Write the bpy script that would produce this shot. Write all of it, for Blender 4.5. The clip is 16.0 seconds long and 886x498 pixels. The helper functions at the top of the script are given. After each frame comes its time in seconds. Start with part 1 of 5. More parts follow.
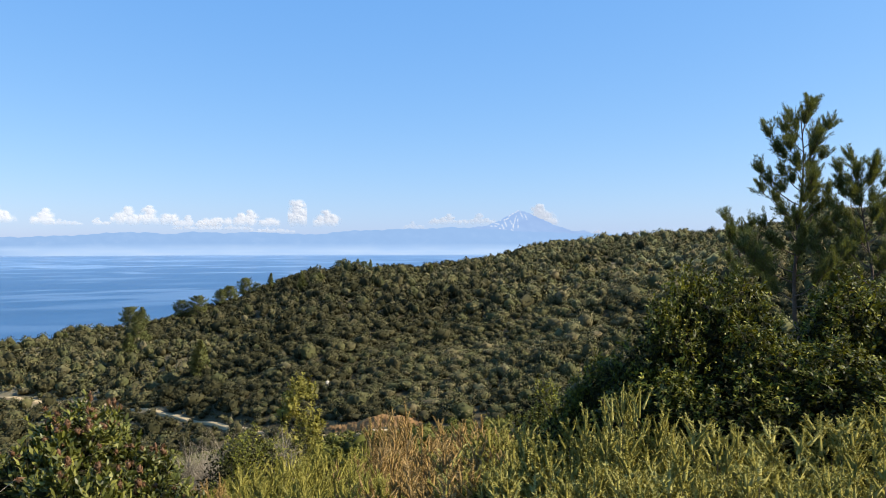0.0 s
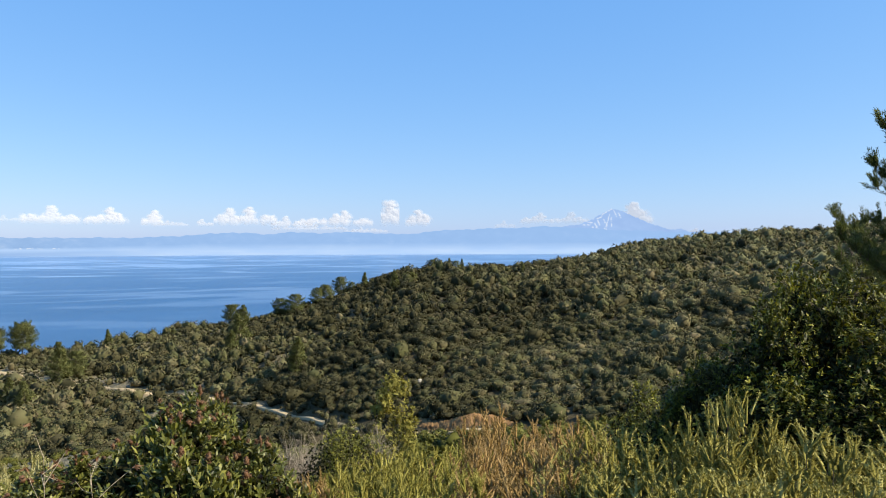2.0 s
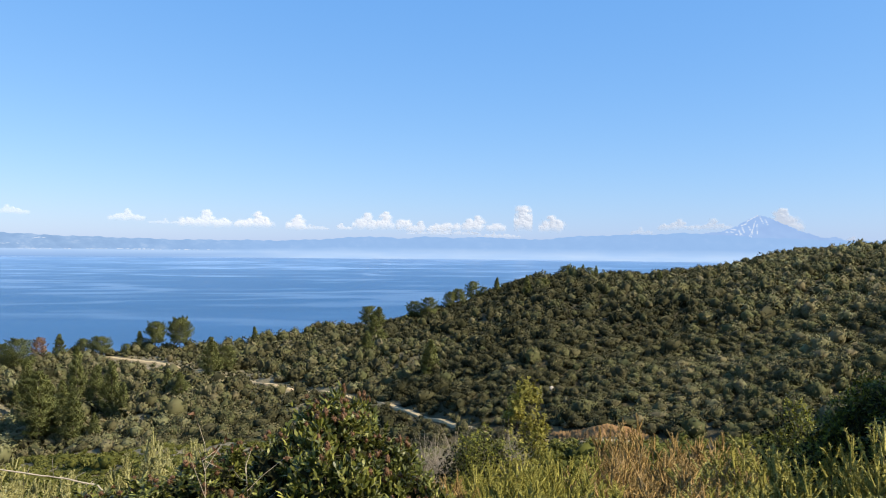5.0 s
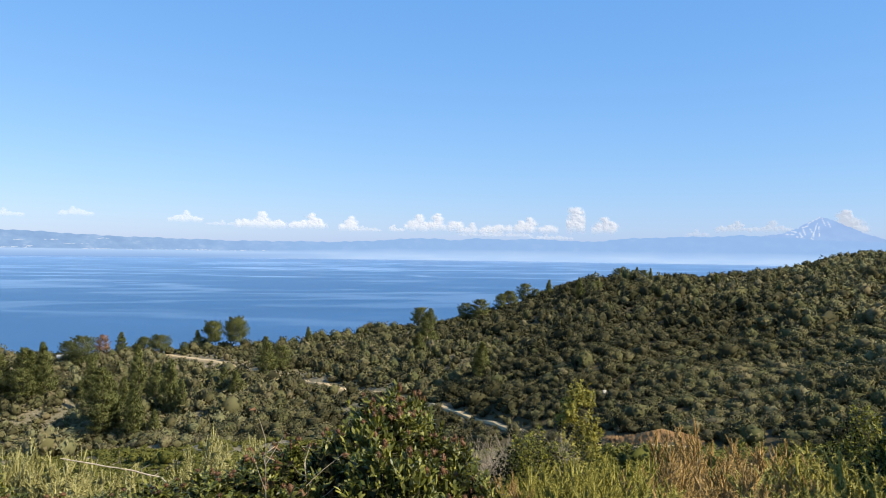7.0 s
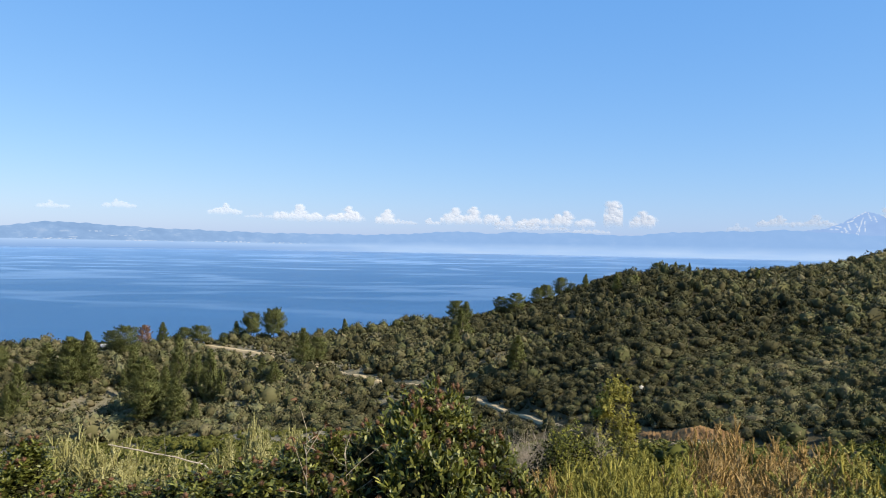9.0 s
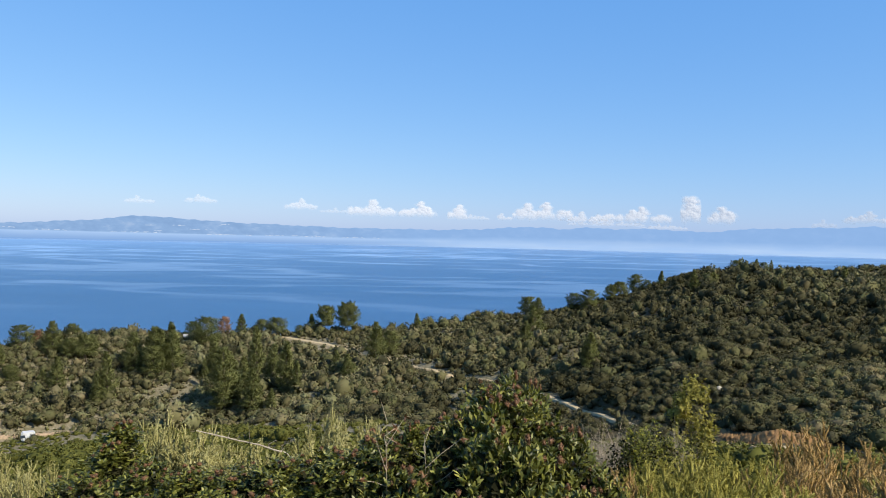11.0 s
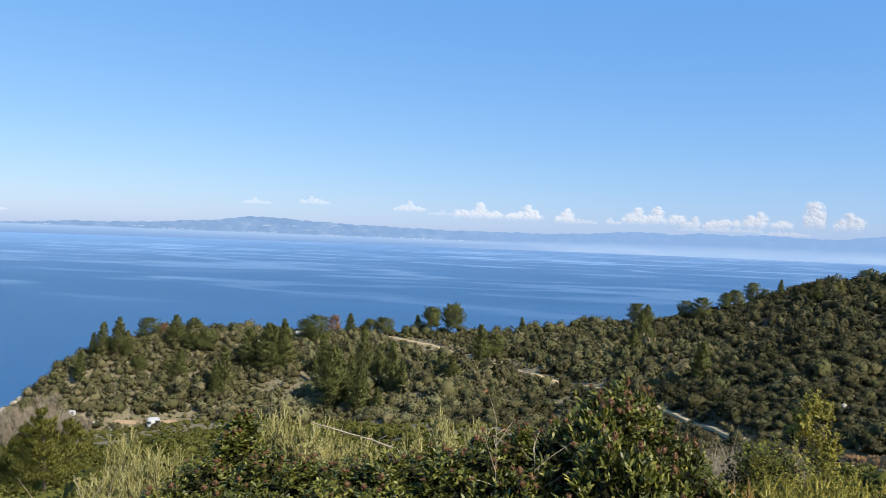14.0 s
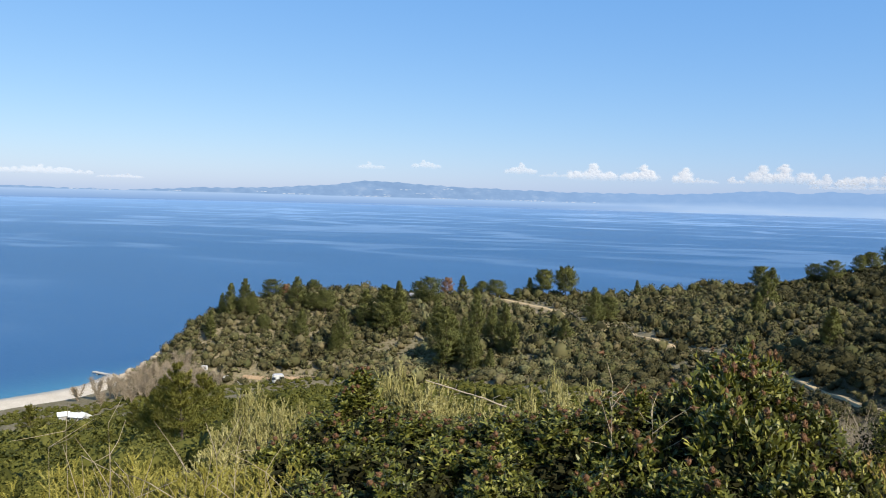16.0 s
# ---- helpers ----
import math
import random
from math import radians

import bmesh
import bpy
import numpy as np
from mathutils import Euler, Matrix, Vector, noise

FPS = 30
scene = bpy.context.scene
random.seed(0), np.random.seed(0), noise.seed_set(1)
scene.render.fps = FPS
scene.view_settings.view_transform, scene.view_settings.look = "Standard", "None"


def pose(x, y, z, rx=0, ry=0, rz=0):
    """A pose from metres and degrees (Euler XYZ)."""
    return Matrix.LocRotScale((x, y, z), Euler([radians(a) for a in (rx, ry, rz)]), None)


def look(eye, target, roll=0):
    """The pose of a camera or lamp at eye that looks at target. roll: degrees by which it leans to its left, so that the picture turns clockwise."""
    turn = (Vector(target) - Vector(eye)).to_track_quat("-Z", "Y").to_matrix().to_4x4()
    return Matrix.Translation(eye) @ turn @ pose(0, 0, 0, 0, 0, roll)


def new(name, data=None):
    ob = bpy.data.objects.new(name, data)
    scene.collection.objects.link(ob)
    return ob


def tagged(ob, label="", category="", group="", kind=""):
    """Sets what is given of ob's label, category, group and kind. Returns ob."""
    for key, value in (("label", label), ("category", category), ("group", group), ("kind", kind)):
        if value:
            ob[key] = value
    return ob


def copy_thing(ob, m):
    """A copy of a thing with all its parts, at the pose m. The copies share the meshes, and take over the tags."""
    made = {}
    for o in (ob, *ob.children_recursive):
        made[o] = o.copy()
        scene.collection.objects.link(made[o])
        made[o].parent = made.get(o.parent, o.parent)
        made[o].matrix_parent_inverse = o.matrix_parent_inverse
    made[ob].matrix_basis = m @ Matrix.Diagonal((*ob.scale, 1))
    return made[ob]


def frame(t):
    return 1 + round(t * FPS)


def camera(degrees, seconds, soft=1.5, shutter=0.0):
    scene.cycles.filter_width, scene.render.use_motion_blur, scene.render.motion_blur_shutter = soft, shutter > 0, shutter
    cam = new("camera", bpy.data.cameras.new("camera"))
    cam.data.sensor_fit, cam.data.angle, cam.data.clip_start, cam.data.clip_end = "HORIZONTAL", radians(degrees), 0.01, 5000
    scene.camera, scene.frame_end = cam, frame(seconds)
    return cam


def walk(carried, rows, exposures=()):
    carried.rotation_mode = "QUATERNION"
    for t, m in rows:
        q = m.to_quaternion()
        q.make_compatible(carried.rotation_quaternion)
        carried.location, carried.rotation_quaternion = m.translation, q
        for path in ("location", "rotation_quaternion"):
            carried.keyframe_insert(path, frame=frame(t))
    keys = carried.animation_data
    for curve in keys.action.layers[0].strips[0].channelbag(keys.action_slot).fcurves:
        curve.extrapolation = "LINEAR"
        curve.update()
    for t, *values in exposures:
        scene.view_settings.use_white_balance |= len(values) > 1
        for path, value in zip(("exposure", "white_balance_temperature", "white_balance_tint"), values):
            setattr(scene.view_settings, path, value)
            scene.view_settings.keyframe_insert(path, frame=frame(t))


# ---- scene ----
# Camera: held by hand at eye height on a slope 60 m above the sea, turned to the left.
EYE = 60.0
ROWS = [
    (0.0, -0.062, 0.013, -0.003, 0.00, -0.31, 0.00),
    (0.5, -0.077, 0.002, 0.000, 1.84, -0.37, -0.09),
    (1.0, -0.086, 0.002, -0.002, 3.87, -0.42, -0.10),
    (1.5, -0.096, -0.002, -0.005, 5.39, -0.41, -0.09),
    (2.0, -0.101, 0.003, 0.000, 6.81, -0.35, 0.17),
    (2.5, -0.112, -0.005, 0.000, 8.10, -0.21, 0.05),
    (3.0, -0.133, -0.018, 0.003, 9.92, -0.04, -0.28),
    (3.5, -0.144, -0.022, 0.005, 12.15, -0.06, -0.34),
    (4.0, -0.149, -0.032, 0.005, 13.76, -0.08, -0.36),
    (4.5, -0.152, -0.030, 0.006, 15.26, -0.05, -0.46),
    (7.0, -0.190, -0.069, -0.011, 20.54, 0.10, -0.76),
    (7.5, -0.195, -0.075, -0.008, 20.92, -0.07, -0.75),
    (8.0, -0.195, -0.085, -0.011, 21.48, -0.24, -0.79),
    (10.5, -0.261, -0.120, -0.013, 27.11, -0.76, -1.36),
    (11.0, -0.270, -0.133, -0.016, 28.59, -0.90, -1.34),
    (11.5, -0.270, -0.155, -0.011, 29.69, -0.82, -1.39),
    (12.0, -0.278, -0.181, -0.008, 30.42, -0.75, -1.30),
    (12.5, -0.277, -0.221, -0.008, 31.27, -0.66, -1.19),
    (13.0, -0.282, -0.250, 0.002, 32.08, -0.74, -0.93),
    (13.5, -0.291, -0.215, -0.018, 33.49, -0.69, -0.99),
    (14.0, -0.301, -0.184, -0.038, 36.53, -0.90, -2.15),
    (14.5, -0.315, -0.168, -0.043, 39.21, -1.91, -1.88),
    (15.0, -0.325, -0.166, -0.054, 41.42, -2.79, -1.67),
    (15.5, -0.334, -0.155, -0.058, 42.79, -3.42, -1.71),
    (16.0, -0.341, -0.152, -0.067, 44.84, -3.95, -1.47),
]
cam = camera(60.03, 16.0, soft=0.95)
walk(cam, [(t, pose(x, y, EYE + z, 90 + p, r, w)) for t, x, y, z, w, p, r in ROWS],
     exposures=[(0.0, 0.72, 6700, 10), (4.5, 0.68, 6600, 10), (8.0, 0.63, 6550, 10), (11.0, 0.53, 6350, 10), (14.0, 0.52, 6350, 10), (16.0, 0.52, 6550, 10)])

# ---- light ----
SUN_AZ, SUN_EL = 96.0, 39.0        # degrees to the right of the first view, and up
sun_dir = Vector((math.sin(radians(SUN_AZ)) * math.cos(radians(SUN_EL)),
                  math.cos(radians(SUN_AZ)) * math.cos(radians(SUN_EL)), math.sin(radians(SUN_EL))))
world = bpy.data.worlds.new("sky")
scene.world = world
world.use_nodes = True
wt = world.node_tree
sky = wt.nodes.new("ShaderNodeTexSky")
sky.sky_type, sky.sun_disc = "NISHITA", False
sky.sun_elevation, sky.sun_rotation = radians(SUN_EL), radians(SUN_AZ)
sky.altitude, sky.air_density, sky.dust_density, sky.ozone_density = 60, 1.0, 0.5, 2.5
# clear air: the sky's own light, and an even blue airlight over it
tint = wt.nodes.new("ShaderNodeVectorMath")
tint.operation = "MULTIPLY_ADD"
tint.inputs[1].default_value = (0.67, 0.60, 0.43)
tint.inputs[2].default_value = (0.27, 1.68, 4.9)
wt.links.new(sky.outputs[0], tint.inputs[0])
wt.links.new(tint.outputs[0], wt.nodes["Background"].inputs[0])
wt.nodes["Background"].inputs[1].default_value = 0.085
lamp = new("sun", bpy.data.lights.new("sun", "SUN"))
lamp.data.energy, lamp.data.angle, lamp.data.color = 5.0, radians(0.53), (1.0, 0.93, 0.80)
lamp.matrix_world = look(sun_dir * 100, (0, 0, 0))


# ---- materials ----
def mat(name, rough=0.9, spec=0.3):
    m = bpy.data.materials.new(name)
    m.use_nodes = True
    b = m.node_tree.nodes["Principled BSDF"]
    b.inputs["Roughness"].default_value = rough
    b.inputs["Specular IOR Level"].default_value = spec
    return m, m.node_tree, b


def nd(nt, kind, **ins):
    n = nt.nodes.new(kind)
    for k, v in ins.items():
        n.inputs[k].default_value = v
    return n


def ramp(nt, fac, stops):
    r = nt.nodes.new("ShaderNodeValToRGB")
    while len(r.color_ramp.elements) < len(stops):
        r.color_ramp.elements.new(0.5)
    for e, (p, c) in zip(r.color_ramp.elements, stops):
        e.position, e.color = p, (*c, 1)
    nt.links.new(fac, r.inputs[0])
    return r.outputs[0]


def noise_fac(nt, scale, detail=4.0, rough=0.6, stretch=None, turn=0.0):
    co = nt.nodes.new("ShaderNodeTexCoord")
    src = co.outputs["Object"]
    if stretch:
        mp = nt.nodes.new("ShaderNodeMapping")
        mp.vector_type = "TEXTURE"
        mp.inputs["Rotation"].default_value = (0, 0, radians(turn))
        mp.inputs["Scale"].default_value = stretch
        nt.links.new(src, mp.inputs[0])
        src = mp.outputs[0]
    n = nd(nt, "ShaderNodeTexNoise", Scale=scale, Detail=detail, Roughness=rough)
    nt.links.new(src, n.inputs["Vector"])
    return n.outputs["Fac"]


def mix(nt, fac, a, b, mode="MIX"):
    n = nt.nodes.new("ShaderNodeMix")
    n.data_type, n.blend_type = "RGBA", mode
    for sock, v in ((n.inputs["Factor"], fac), (n.inputs["A"], a), (n.inputs["B"], b)):
        if isinstance(v, tuple):
            sock.default_value = (*v, 1)
        elif isinstance(v, (int, float)):
            sock.default_value = v
        else:
            nt.links.new(v, sock)
    return n.outputs["Result"]


def bump(nt, b, height, strength, dist):
    n = nd(nt, "ShaderNodeBump", Strength=strength, Distance=dist)
    nt.links.new(height, n.inputs["Height"])
    nt.links.new(n.outputs[0], b.inputs["Normal"])


def leafy(name, dark, mid, light, rough=0.6, spec=0.3, translucent=0.25, island=0.5, stops=None):
    """Foliage: a tint kept on each plant, and a spread from leaf to leaf."""
    m, nt, b = mat(name, rough, spec)
    at = nt.nodes.new("ShaderNodeAttribute")
    at.attribute_name = "tint"
    geo = nt.nodes.new("ShaderNodeNewGeometry")
    ad = nt.nodes.new("ShaderNodeMix")
    ad.data_type = "FLOAT"
    ad.inputs["Factor"].default_value = island
    nt.links.new(at.outputs["Fac"], ad.inputs["A"])
    nt.links.new(geo.outputs["Random Per Island"], ad.inputs["B"])
    col = ramp(nt, ad.outputs["Result"], stops or [(0.0, dark), (0.5, mid), (1.0, light)])
    nt.links.new(col, b.inputs["Base Color"])
    if translucent:
        tr = nt.nodes.new("ShaderNodeBsdfTranslucent")
        nt.links.new(mix(nt, 1.0, col, (1.5, 1.4, 0.6), "MULTIPLY"), tr.inputs[0])
        ms = nd(nt, "ShaderNodeMixShader", Fac=translucent)
        nt.links.new(b.outputs[0], ms.inputs[1])
        nt.links.new(tr.outputs[0], ms.inputs[2])
        nt.links.new(ms.outputs[0], nt.nodes["Material Output"].inputs["Surface"])
    return m


def simple(name, lo, hi, scale, rough=0.9, spec=0.2, relief=0.0, fine=None):
    m, nt, b = mat(name, rough, spec)
    f = noise_fac(nt, scale)
    c = ramp(nt, f, [(0.3, lo), (0.7, hi)])
    f2 = noise_fac(nt, fine or scale * 9, 3.0)
    c = mix(nt, 0.5, c, ramp(nt, f2, [(0.3, lo), (0.7, hi)]))
    nt.links.new(c, b.inputs["Base Color"])
    if relief:
        bump(nt, b, f2, 0.6, relief)
    return m


def ground_material():
    m, nt, b = mat("dry_soil_and_grass", 0.95, 0.1)
    big = ramp(nt, noise_fac(nt, 0.06), [(0.35, (0.20, 0.165, 0.10)), (0.55, (0.13, 0.115, 0.06)), (0.7, (0.25, 0.20, 0.135))])
    small = ramp(nt, noise_fac(nt, 1.3, 6.0), [(0.3, (0.085, 0.078, 0.035)), (0.5, (0.19, 0.155, 0.095)), (0.72, (0.34, 0.285, 0.20))])
    col = mix(nt, 0.55, big, small)
    # darker ground under the dense cover, left pale in the clearings
    at = nt.nodes.new("ShaderNodeAttribute")
    at.attribute_name = "litter"
    dead = ramp(nt, noise_fac(nt, 3.0, 5.0), [(0.3, (0.035, 0.028, 0.014)), (0.7, (0.10, 0.078, 0.038))])
    nt.links.new(mix(nt, at.outputs["Fac"], col, dead), b.inputs["Base Color"])
    bump(nt, b, noise_fac(nt, 2.0, 6.0), 0.8, 0.3)
    return m


def sea_material():
    m, nt, b = mat("sea_water", 0.32, 0.35)
    at = nt.nodes.new("ShaderNodeAttribute")
    at.attribute_name = "shallow"
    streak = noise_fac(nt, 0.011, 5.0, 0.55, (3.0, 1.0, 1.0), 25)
    # long slicks drawn out across the wind, and short ones broken off them, their sheen put in as colour
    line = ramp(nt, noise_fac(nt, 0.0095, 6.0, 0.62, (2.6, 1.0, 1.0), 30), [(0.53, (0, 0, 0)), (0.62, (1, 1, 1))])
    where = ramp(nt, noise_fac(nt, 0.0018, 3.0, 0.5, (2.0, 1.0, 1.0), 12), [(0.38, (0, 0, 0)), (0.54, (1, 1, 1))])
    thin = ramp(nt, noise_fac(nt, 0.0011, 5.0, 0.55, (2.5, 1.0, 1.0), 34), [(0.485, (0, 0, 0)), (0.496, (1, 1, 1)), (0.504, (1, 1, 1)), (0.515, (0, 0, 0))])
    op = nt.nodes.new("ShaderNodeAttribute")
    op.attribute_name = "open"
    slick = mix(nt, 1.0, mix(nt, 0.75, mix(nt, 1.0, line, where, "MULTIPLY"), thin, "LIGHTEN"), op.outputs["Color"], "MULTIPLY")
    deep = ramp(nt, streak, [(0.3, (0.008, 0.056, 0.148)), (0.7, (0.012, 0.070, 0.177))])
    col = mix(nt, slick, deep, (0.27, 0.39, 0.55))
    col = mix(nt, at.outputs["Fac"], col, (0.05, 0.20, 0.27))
    # towards the horizon, sky reflection and haze are painted into the base colour
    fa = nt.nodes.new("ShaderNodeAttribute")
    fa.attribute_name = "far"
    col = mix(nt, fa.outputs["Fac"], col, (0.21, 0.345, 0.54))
    nt.links.new(col, b.inputs["Base Color"])
    bump(nt, b, noise_fac(nt, 0.6, 5.0, 0.65), 0.5, 0.25)
    return m


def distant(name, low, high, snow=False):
    """Far land as a plain glowing backdrop, with the blue haze of distance put into its colour."""
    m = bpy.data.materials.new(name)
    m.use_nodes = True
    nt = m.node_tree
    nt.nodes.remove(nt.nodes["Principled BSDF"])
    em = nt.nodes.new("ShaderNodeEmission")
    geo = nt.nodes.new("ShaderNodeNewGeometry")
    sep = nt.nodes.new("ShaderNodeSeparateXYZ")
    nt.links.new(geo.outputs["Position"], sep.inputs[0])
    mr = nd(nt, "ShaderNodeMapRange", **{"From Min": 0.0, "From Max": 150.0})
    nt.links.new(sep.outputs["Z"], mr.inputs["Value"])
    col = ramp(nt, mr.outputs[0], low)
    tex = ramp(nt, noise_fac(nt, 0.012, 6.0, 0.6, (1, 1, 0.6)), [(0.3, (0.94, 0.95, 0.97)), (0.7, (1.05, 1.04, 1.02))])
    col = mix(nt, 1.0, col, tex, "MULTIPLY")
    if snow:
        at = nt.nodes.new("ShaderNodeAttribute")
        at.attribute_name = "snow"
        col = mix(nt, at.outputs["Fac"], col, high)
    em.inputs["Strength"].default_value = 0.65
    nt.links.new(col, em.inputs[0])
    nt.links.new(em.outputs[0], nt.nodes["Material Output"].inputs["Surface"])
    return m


def cloud_material():
    m, nt, b = mat("cumulus_white", 1.0, 0.0)
    b.inputs["Base Color"].default_value = (0.27, 0.265, 0.255, 1)
    # a pale glow added to the clouds in place of haze
    b.inputs["Emission Color"].default_value = (0.76, 0.79, 0.86, 1)
    b.inputs["Emission Strength"].default_value = 0.42
    at = nt.nodes.new("ShaderNodeAttribute")
    at.attribute_name = "dense"
    nt.links.new(at.outputs["Fac"], b.inputs["Alpha"])
    return m


GROUND = ground_material()
SEA = sea_material()
BARK = simple("pine_bark", (0.06, 0.045, 0.035), (0.16, 0.12, 0.09), 6.0, relief=0.02)
TWIG = simple("grey_twig", (0.05, 0.038, 0.028), (0.13, 0.10, 0.075), 8.0)
BARE_TWIG = simple("leafless_twig", (0.20, 0.16, 0.11), (0.36, 0.295, 0.21), 2.0)
PALE_TWIG = simple("dry_pale_twig", (0.26, 0.205, 0.13), (0.44, 0.36, 0.245), 8.0)
MAQUIS = leafy("maquis_leaf", (0.020, 0.021, 0.007), (0.078, 0.080, 0.030), (0.185, 0.175, 0.085), rough=0.85, spec=0.02, translucent=0.04, island=0.12,
               stops=[(0.0, (0.024, 0.024, 0.011)), (0.20, (0.059, 0.054, 0.026)), (0.32, (0.089, 0.076, 0.038)), (0.44, (0.074, 0.076, 0.031)), (0.58, (0.117, 0.106, 0.048)), (0.70, (0.155, 0.124, 0.067)), (0.82, (0.142, 0.138, 0.062)), (1.0, (0.205, 0.192, 0.10))])
PINE = leafy("pine_needle", (0.036, 0.043, 0.016), (0.134, 0.145, 0.050), (0.28, 0.28, 0.105), rough=0.7, spec=0.05, translucent=0.12, island=0.4)
PINE_NEAR = leafy("near_pine_needle", (0.036, 0.046, 0.018), (0.105, 0.122, 0.045), (0.22, 0.225, 0.09), rough=0.6, spec=0.1, translucent=0.3)
TRACK = simple("pale_track_gravel", (0.33, 0.245, 0.135), (0.50, 0.385, 0.225), 0.8, spec=0.02, relief=0.03)
EARTH = simple("orange_cut_earth", (0.13, 0.066, 0.027), (0.38, 0.215, 0.090), 0.7, spec=0.02, relief=0.1)
PALE_EARTH = simple("pale_camp_earth", (0.24, 0.165, 0.095), (0.42, 0.31, 0.20), 0.7, spec=0.02, relief=0.1)
SAND = simple("beach_sand", (0.42, 0.35, 0.26), (0.60, 0.53, 0.42), 0.3, relief=0.05)

# ---- plan of the land ----
# By the bearing from the camera, in degrees to the right: the foot of the slopes opposite, and the crest above them.
BEARING = (-180, -120, -90, -75, -70, -67, -65.2, -63, -61, -57, -50, -44, -38, -30, -20, -14, -10, -5, 0, 10, 20, 25, 30, 60, 120, 180)
FOOT_R = (80, 90, 200, 215, 215, 220, 222, 222, 222, 222, 212, 196, 178, 160, 138, 127, 121, 118, 115, 105, 95, 92, 90, 80, 80, 80)
FOOT_Z = (66, 52, 5, 3.0, 3.0, 3.2, 3.5, 3.8, 4.2, 5.0, 8.0, 12, 15.5, 19.5, 23.5, 27, 29.5, 31, 32.6, 36.5, 42, 44, 46, 56, 70, 66)
CREST_R = (260, 200, 225, 234, 242, 252, 254, 256, 260, 270, 288, 288, 282, 290, 304, 314, 325, 335, 345, 405, 385, 350, 310, 260, 260, 260)
CREST_Z = (90, 60, 0.4, 0.4, 0.4, 1.2, 6.0, 16.5, 21.5, 23.5, 22.5, 21.5, 22.0, 24.0, 31.0, 39.5, 48.5, 49.5, 48.5, 60.8, 64.0, 67.5, 71.5, 80, 100, 90)
FALL = (0.1, 0.2, 0.3, 0.3, 0.3, 0.5, 0.8, 0.9, 0.9, 0.9, 0.9, 0.8, 0.6, 0.5, 0.4, 0.4, 0.4, 0.4, 0.35, 0.2, 0.15, 0.1, 0.1, 0.1, 0.1, 0.1)
AZ = np.arange(-180.0, 181.0)
KERNEL = np.exp(-0.5 * (np.arange(-6, 7) / 1.2) ** 2)
KERNEL /= KERNEL.sum()


def along(values):
    v = np.interp(AZ, BEARING, values)
    return np.convolve(np.concatenate([v[-7:-1], v, v[1:7]]), KERNEL, "valid")


foot_r, foot_z, crest_r, crest_z, fall = (along(v) for v in (FOOT_R, FOOT_Z, CREST_R, CREST_Z, FALL))


def ground_z(x, y):
    """Height of the land at x, y (arrays)."""
    x, y = np.asarray(x, float), np.asarray(y, float)
    r, a = np.hypot(x, y), np.degrees(np.arctan2(x, y))
    fr, fz, cr, cz, fl = (np.interp(a, AZ, v) for v in (foot_r, foot_z, crest_r, crest_z, fall))
    u = np.clip(r / fr, 0, 1)
    near = EYE - 1.65 + (fz - EYE + 1.65) * u - 6.0 * np.sin(np.pi * u) ** 1.5 * (1 - 0.35 * u)
    s = np.clip((r - fr) / (cr - fr), 0, 1)
    up = fz + (cz - fz) * np.sin(np.pi / 2 * s) ** 1.15
    w = np.clip((r - fr + 8) / 16, 0, 1)
    w = w * w * (3 - 2 * w)
    z = near * (1 - w) + up * w
    over = np.maximum(r - cr, 0)
    z = z - fl * over ** 2 / (over + 25)
    rough = (np.sin(x * 0.071 + 1.3) * np.sin(y * 0.063 + 0.4) + 0.6 * np.sin(x * 0.16 + y * 0.11) * np.sin(y * 0.19 - x * 0.05)
             + 0.35 * np.sin(x * 0.41 + 2) * np.sin(y * 0.37))
    z = z + rough * np.clip((r - 12) / 90, 0, 1) * np.clip((z - 1) / 12, 0.05, 1) * 1.3
    return np.maximum(z, -9.0)


# open places between the bushes: bearing, distance, radius
CLEARINGS = ((9.7, 300, 6), (10.8, 288, 4), (0.8, 312, 5), (13.2, 250, 4), (-28.5, 226, 5), (-38.8, 270, 6), (-34, 246, 4), (-31, 232, 4), (-49.5, 262, 5), (-46.2, 236, 5), (-40, 222, 5), (-47.5, 226, 4), (-44, 226, 4), (-49, 232, 3))


def clear_of(x, y):
    d = np.full(np.shape(x), 9.0)
    for az, r, rad in CLEARINGS:
        cx, cy = at(az, r)
        d = np.minimum(d, np.hypot(x - cx, (y - cy) * 0.8) / rad + 0.32 * np.sin(x * 0.9 + az) * np.sin(y * 0.8 - az) + 0.2 * np.sin(x * 2.3 + y * 1.7))
    return d


def at(az, r):
    return r * math.sin(radians(az)), r * math.cos(radians(az))


def mesh_object(name, verts, faces, material, smooth=False, attrs=(), normals=None):
    me = bpy.data.meshes.new(name)
    verts, faces = np.asarray(verts, np.float32), np.asarray(faces, np.int32)
    k = faces.shape[1]
    me.vertices.add(len(verts))
    me.vertices.foreach_set("co", verts.ravel())
    me.loops.add(faces.size)
    me.loops.foreach_set("vertex_index", faces.ravel())
    me.polygons.add(len(faces))
    me.polygons.foreach_set("loop_start", np.arange(0, faces.size, k, dtype=np.int32))
    if smooth:
        me.polygons.foreach_set("use_smooth", np.ones(len(faces), bool))
    for key, vals in attrs:
        me.attributes.new(key, "FLOAT", "POINT").data.foreach_set("value", np.asarray(vals, np.float32))
    me.update(calc_edges=True)
    if normals is not None:
        me.normals_split_custom_set_from_vertices(unit(np.asarray(normals, np.float32)))
    me.materials.append(material)
    return new(name, me)


def grid_faces(rows, cols):
    i = (np.arange(rows - 1)[:, None] * cols + np.arange(cols - 1)[None, :]).ravel()
    return np.stack([i, i + 1, i + cols + 1, i + cols], 1)


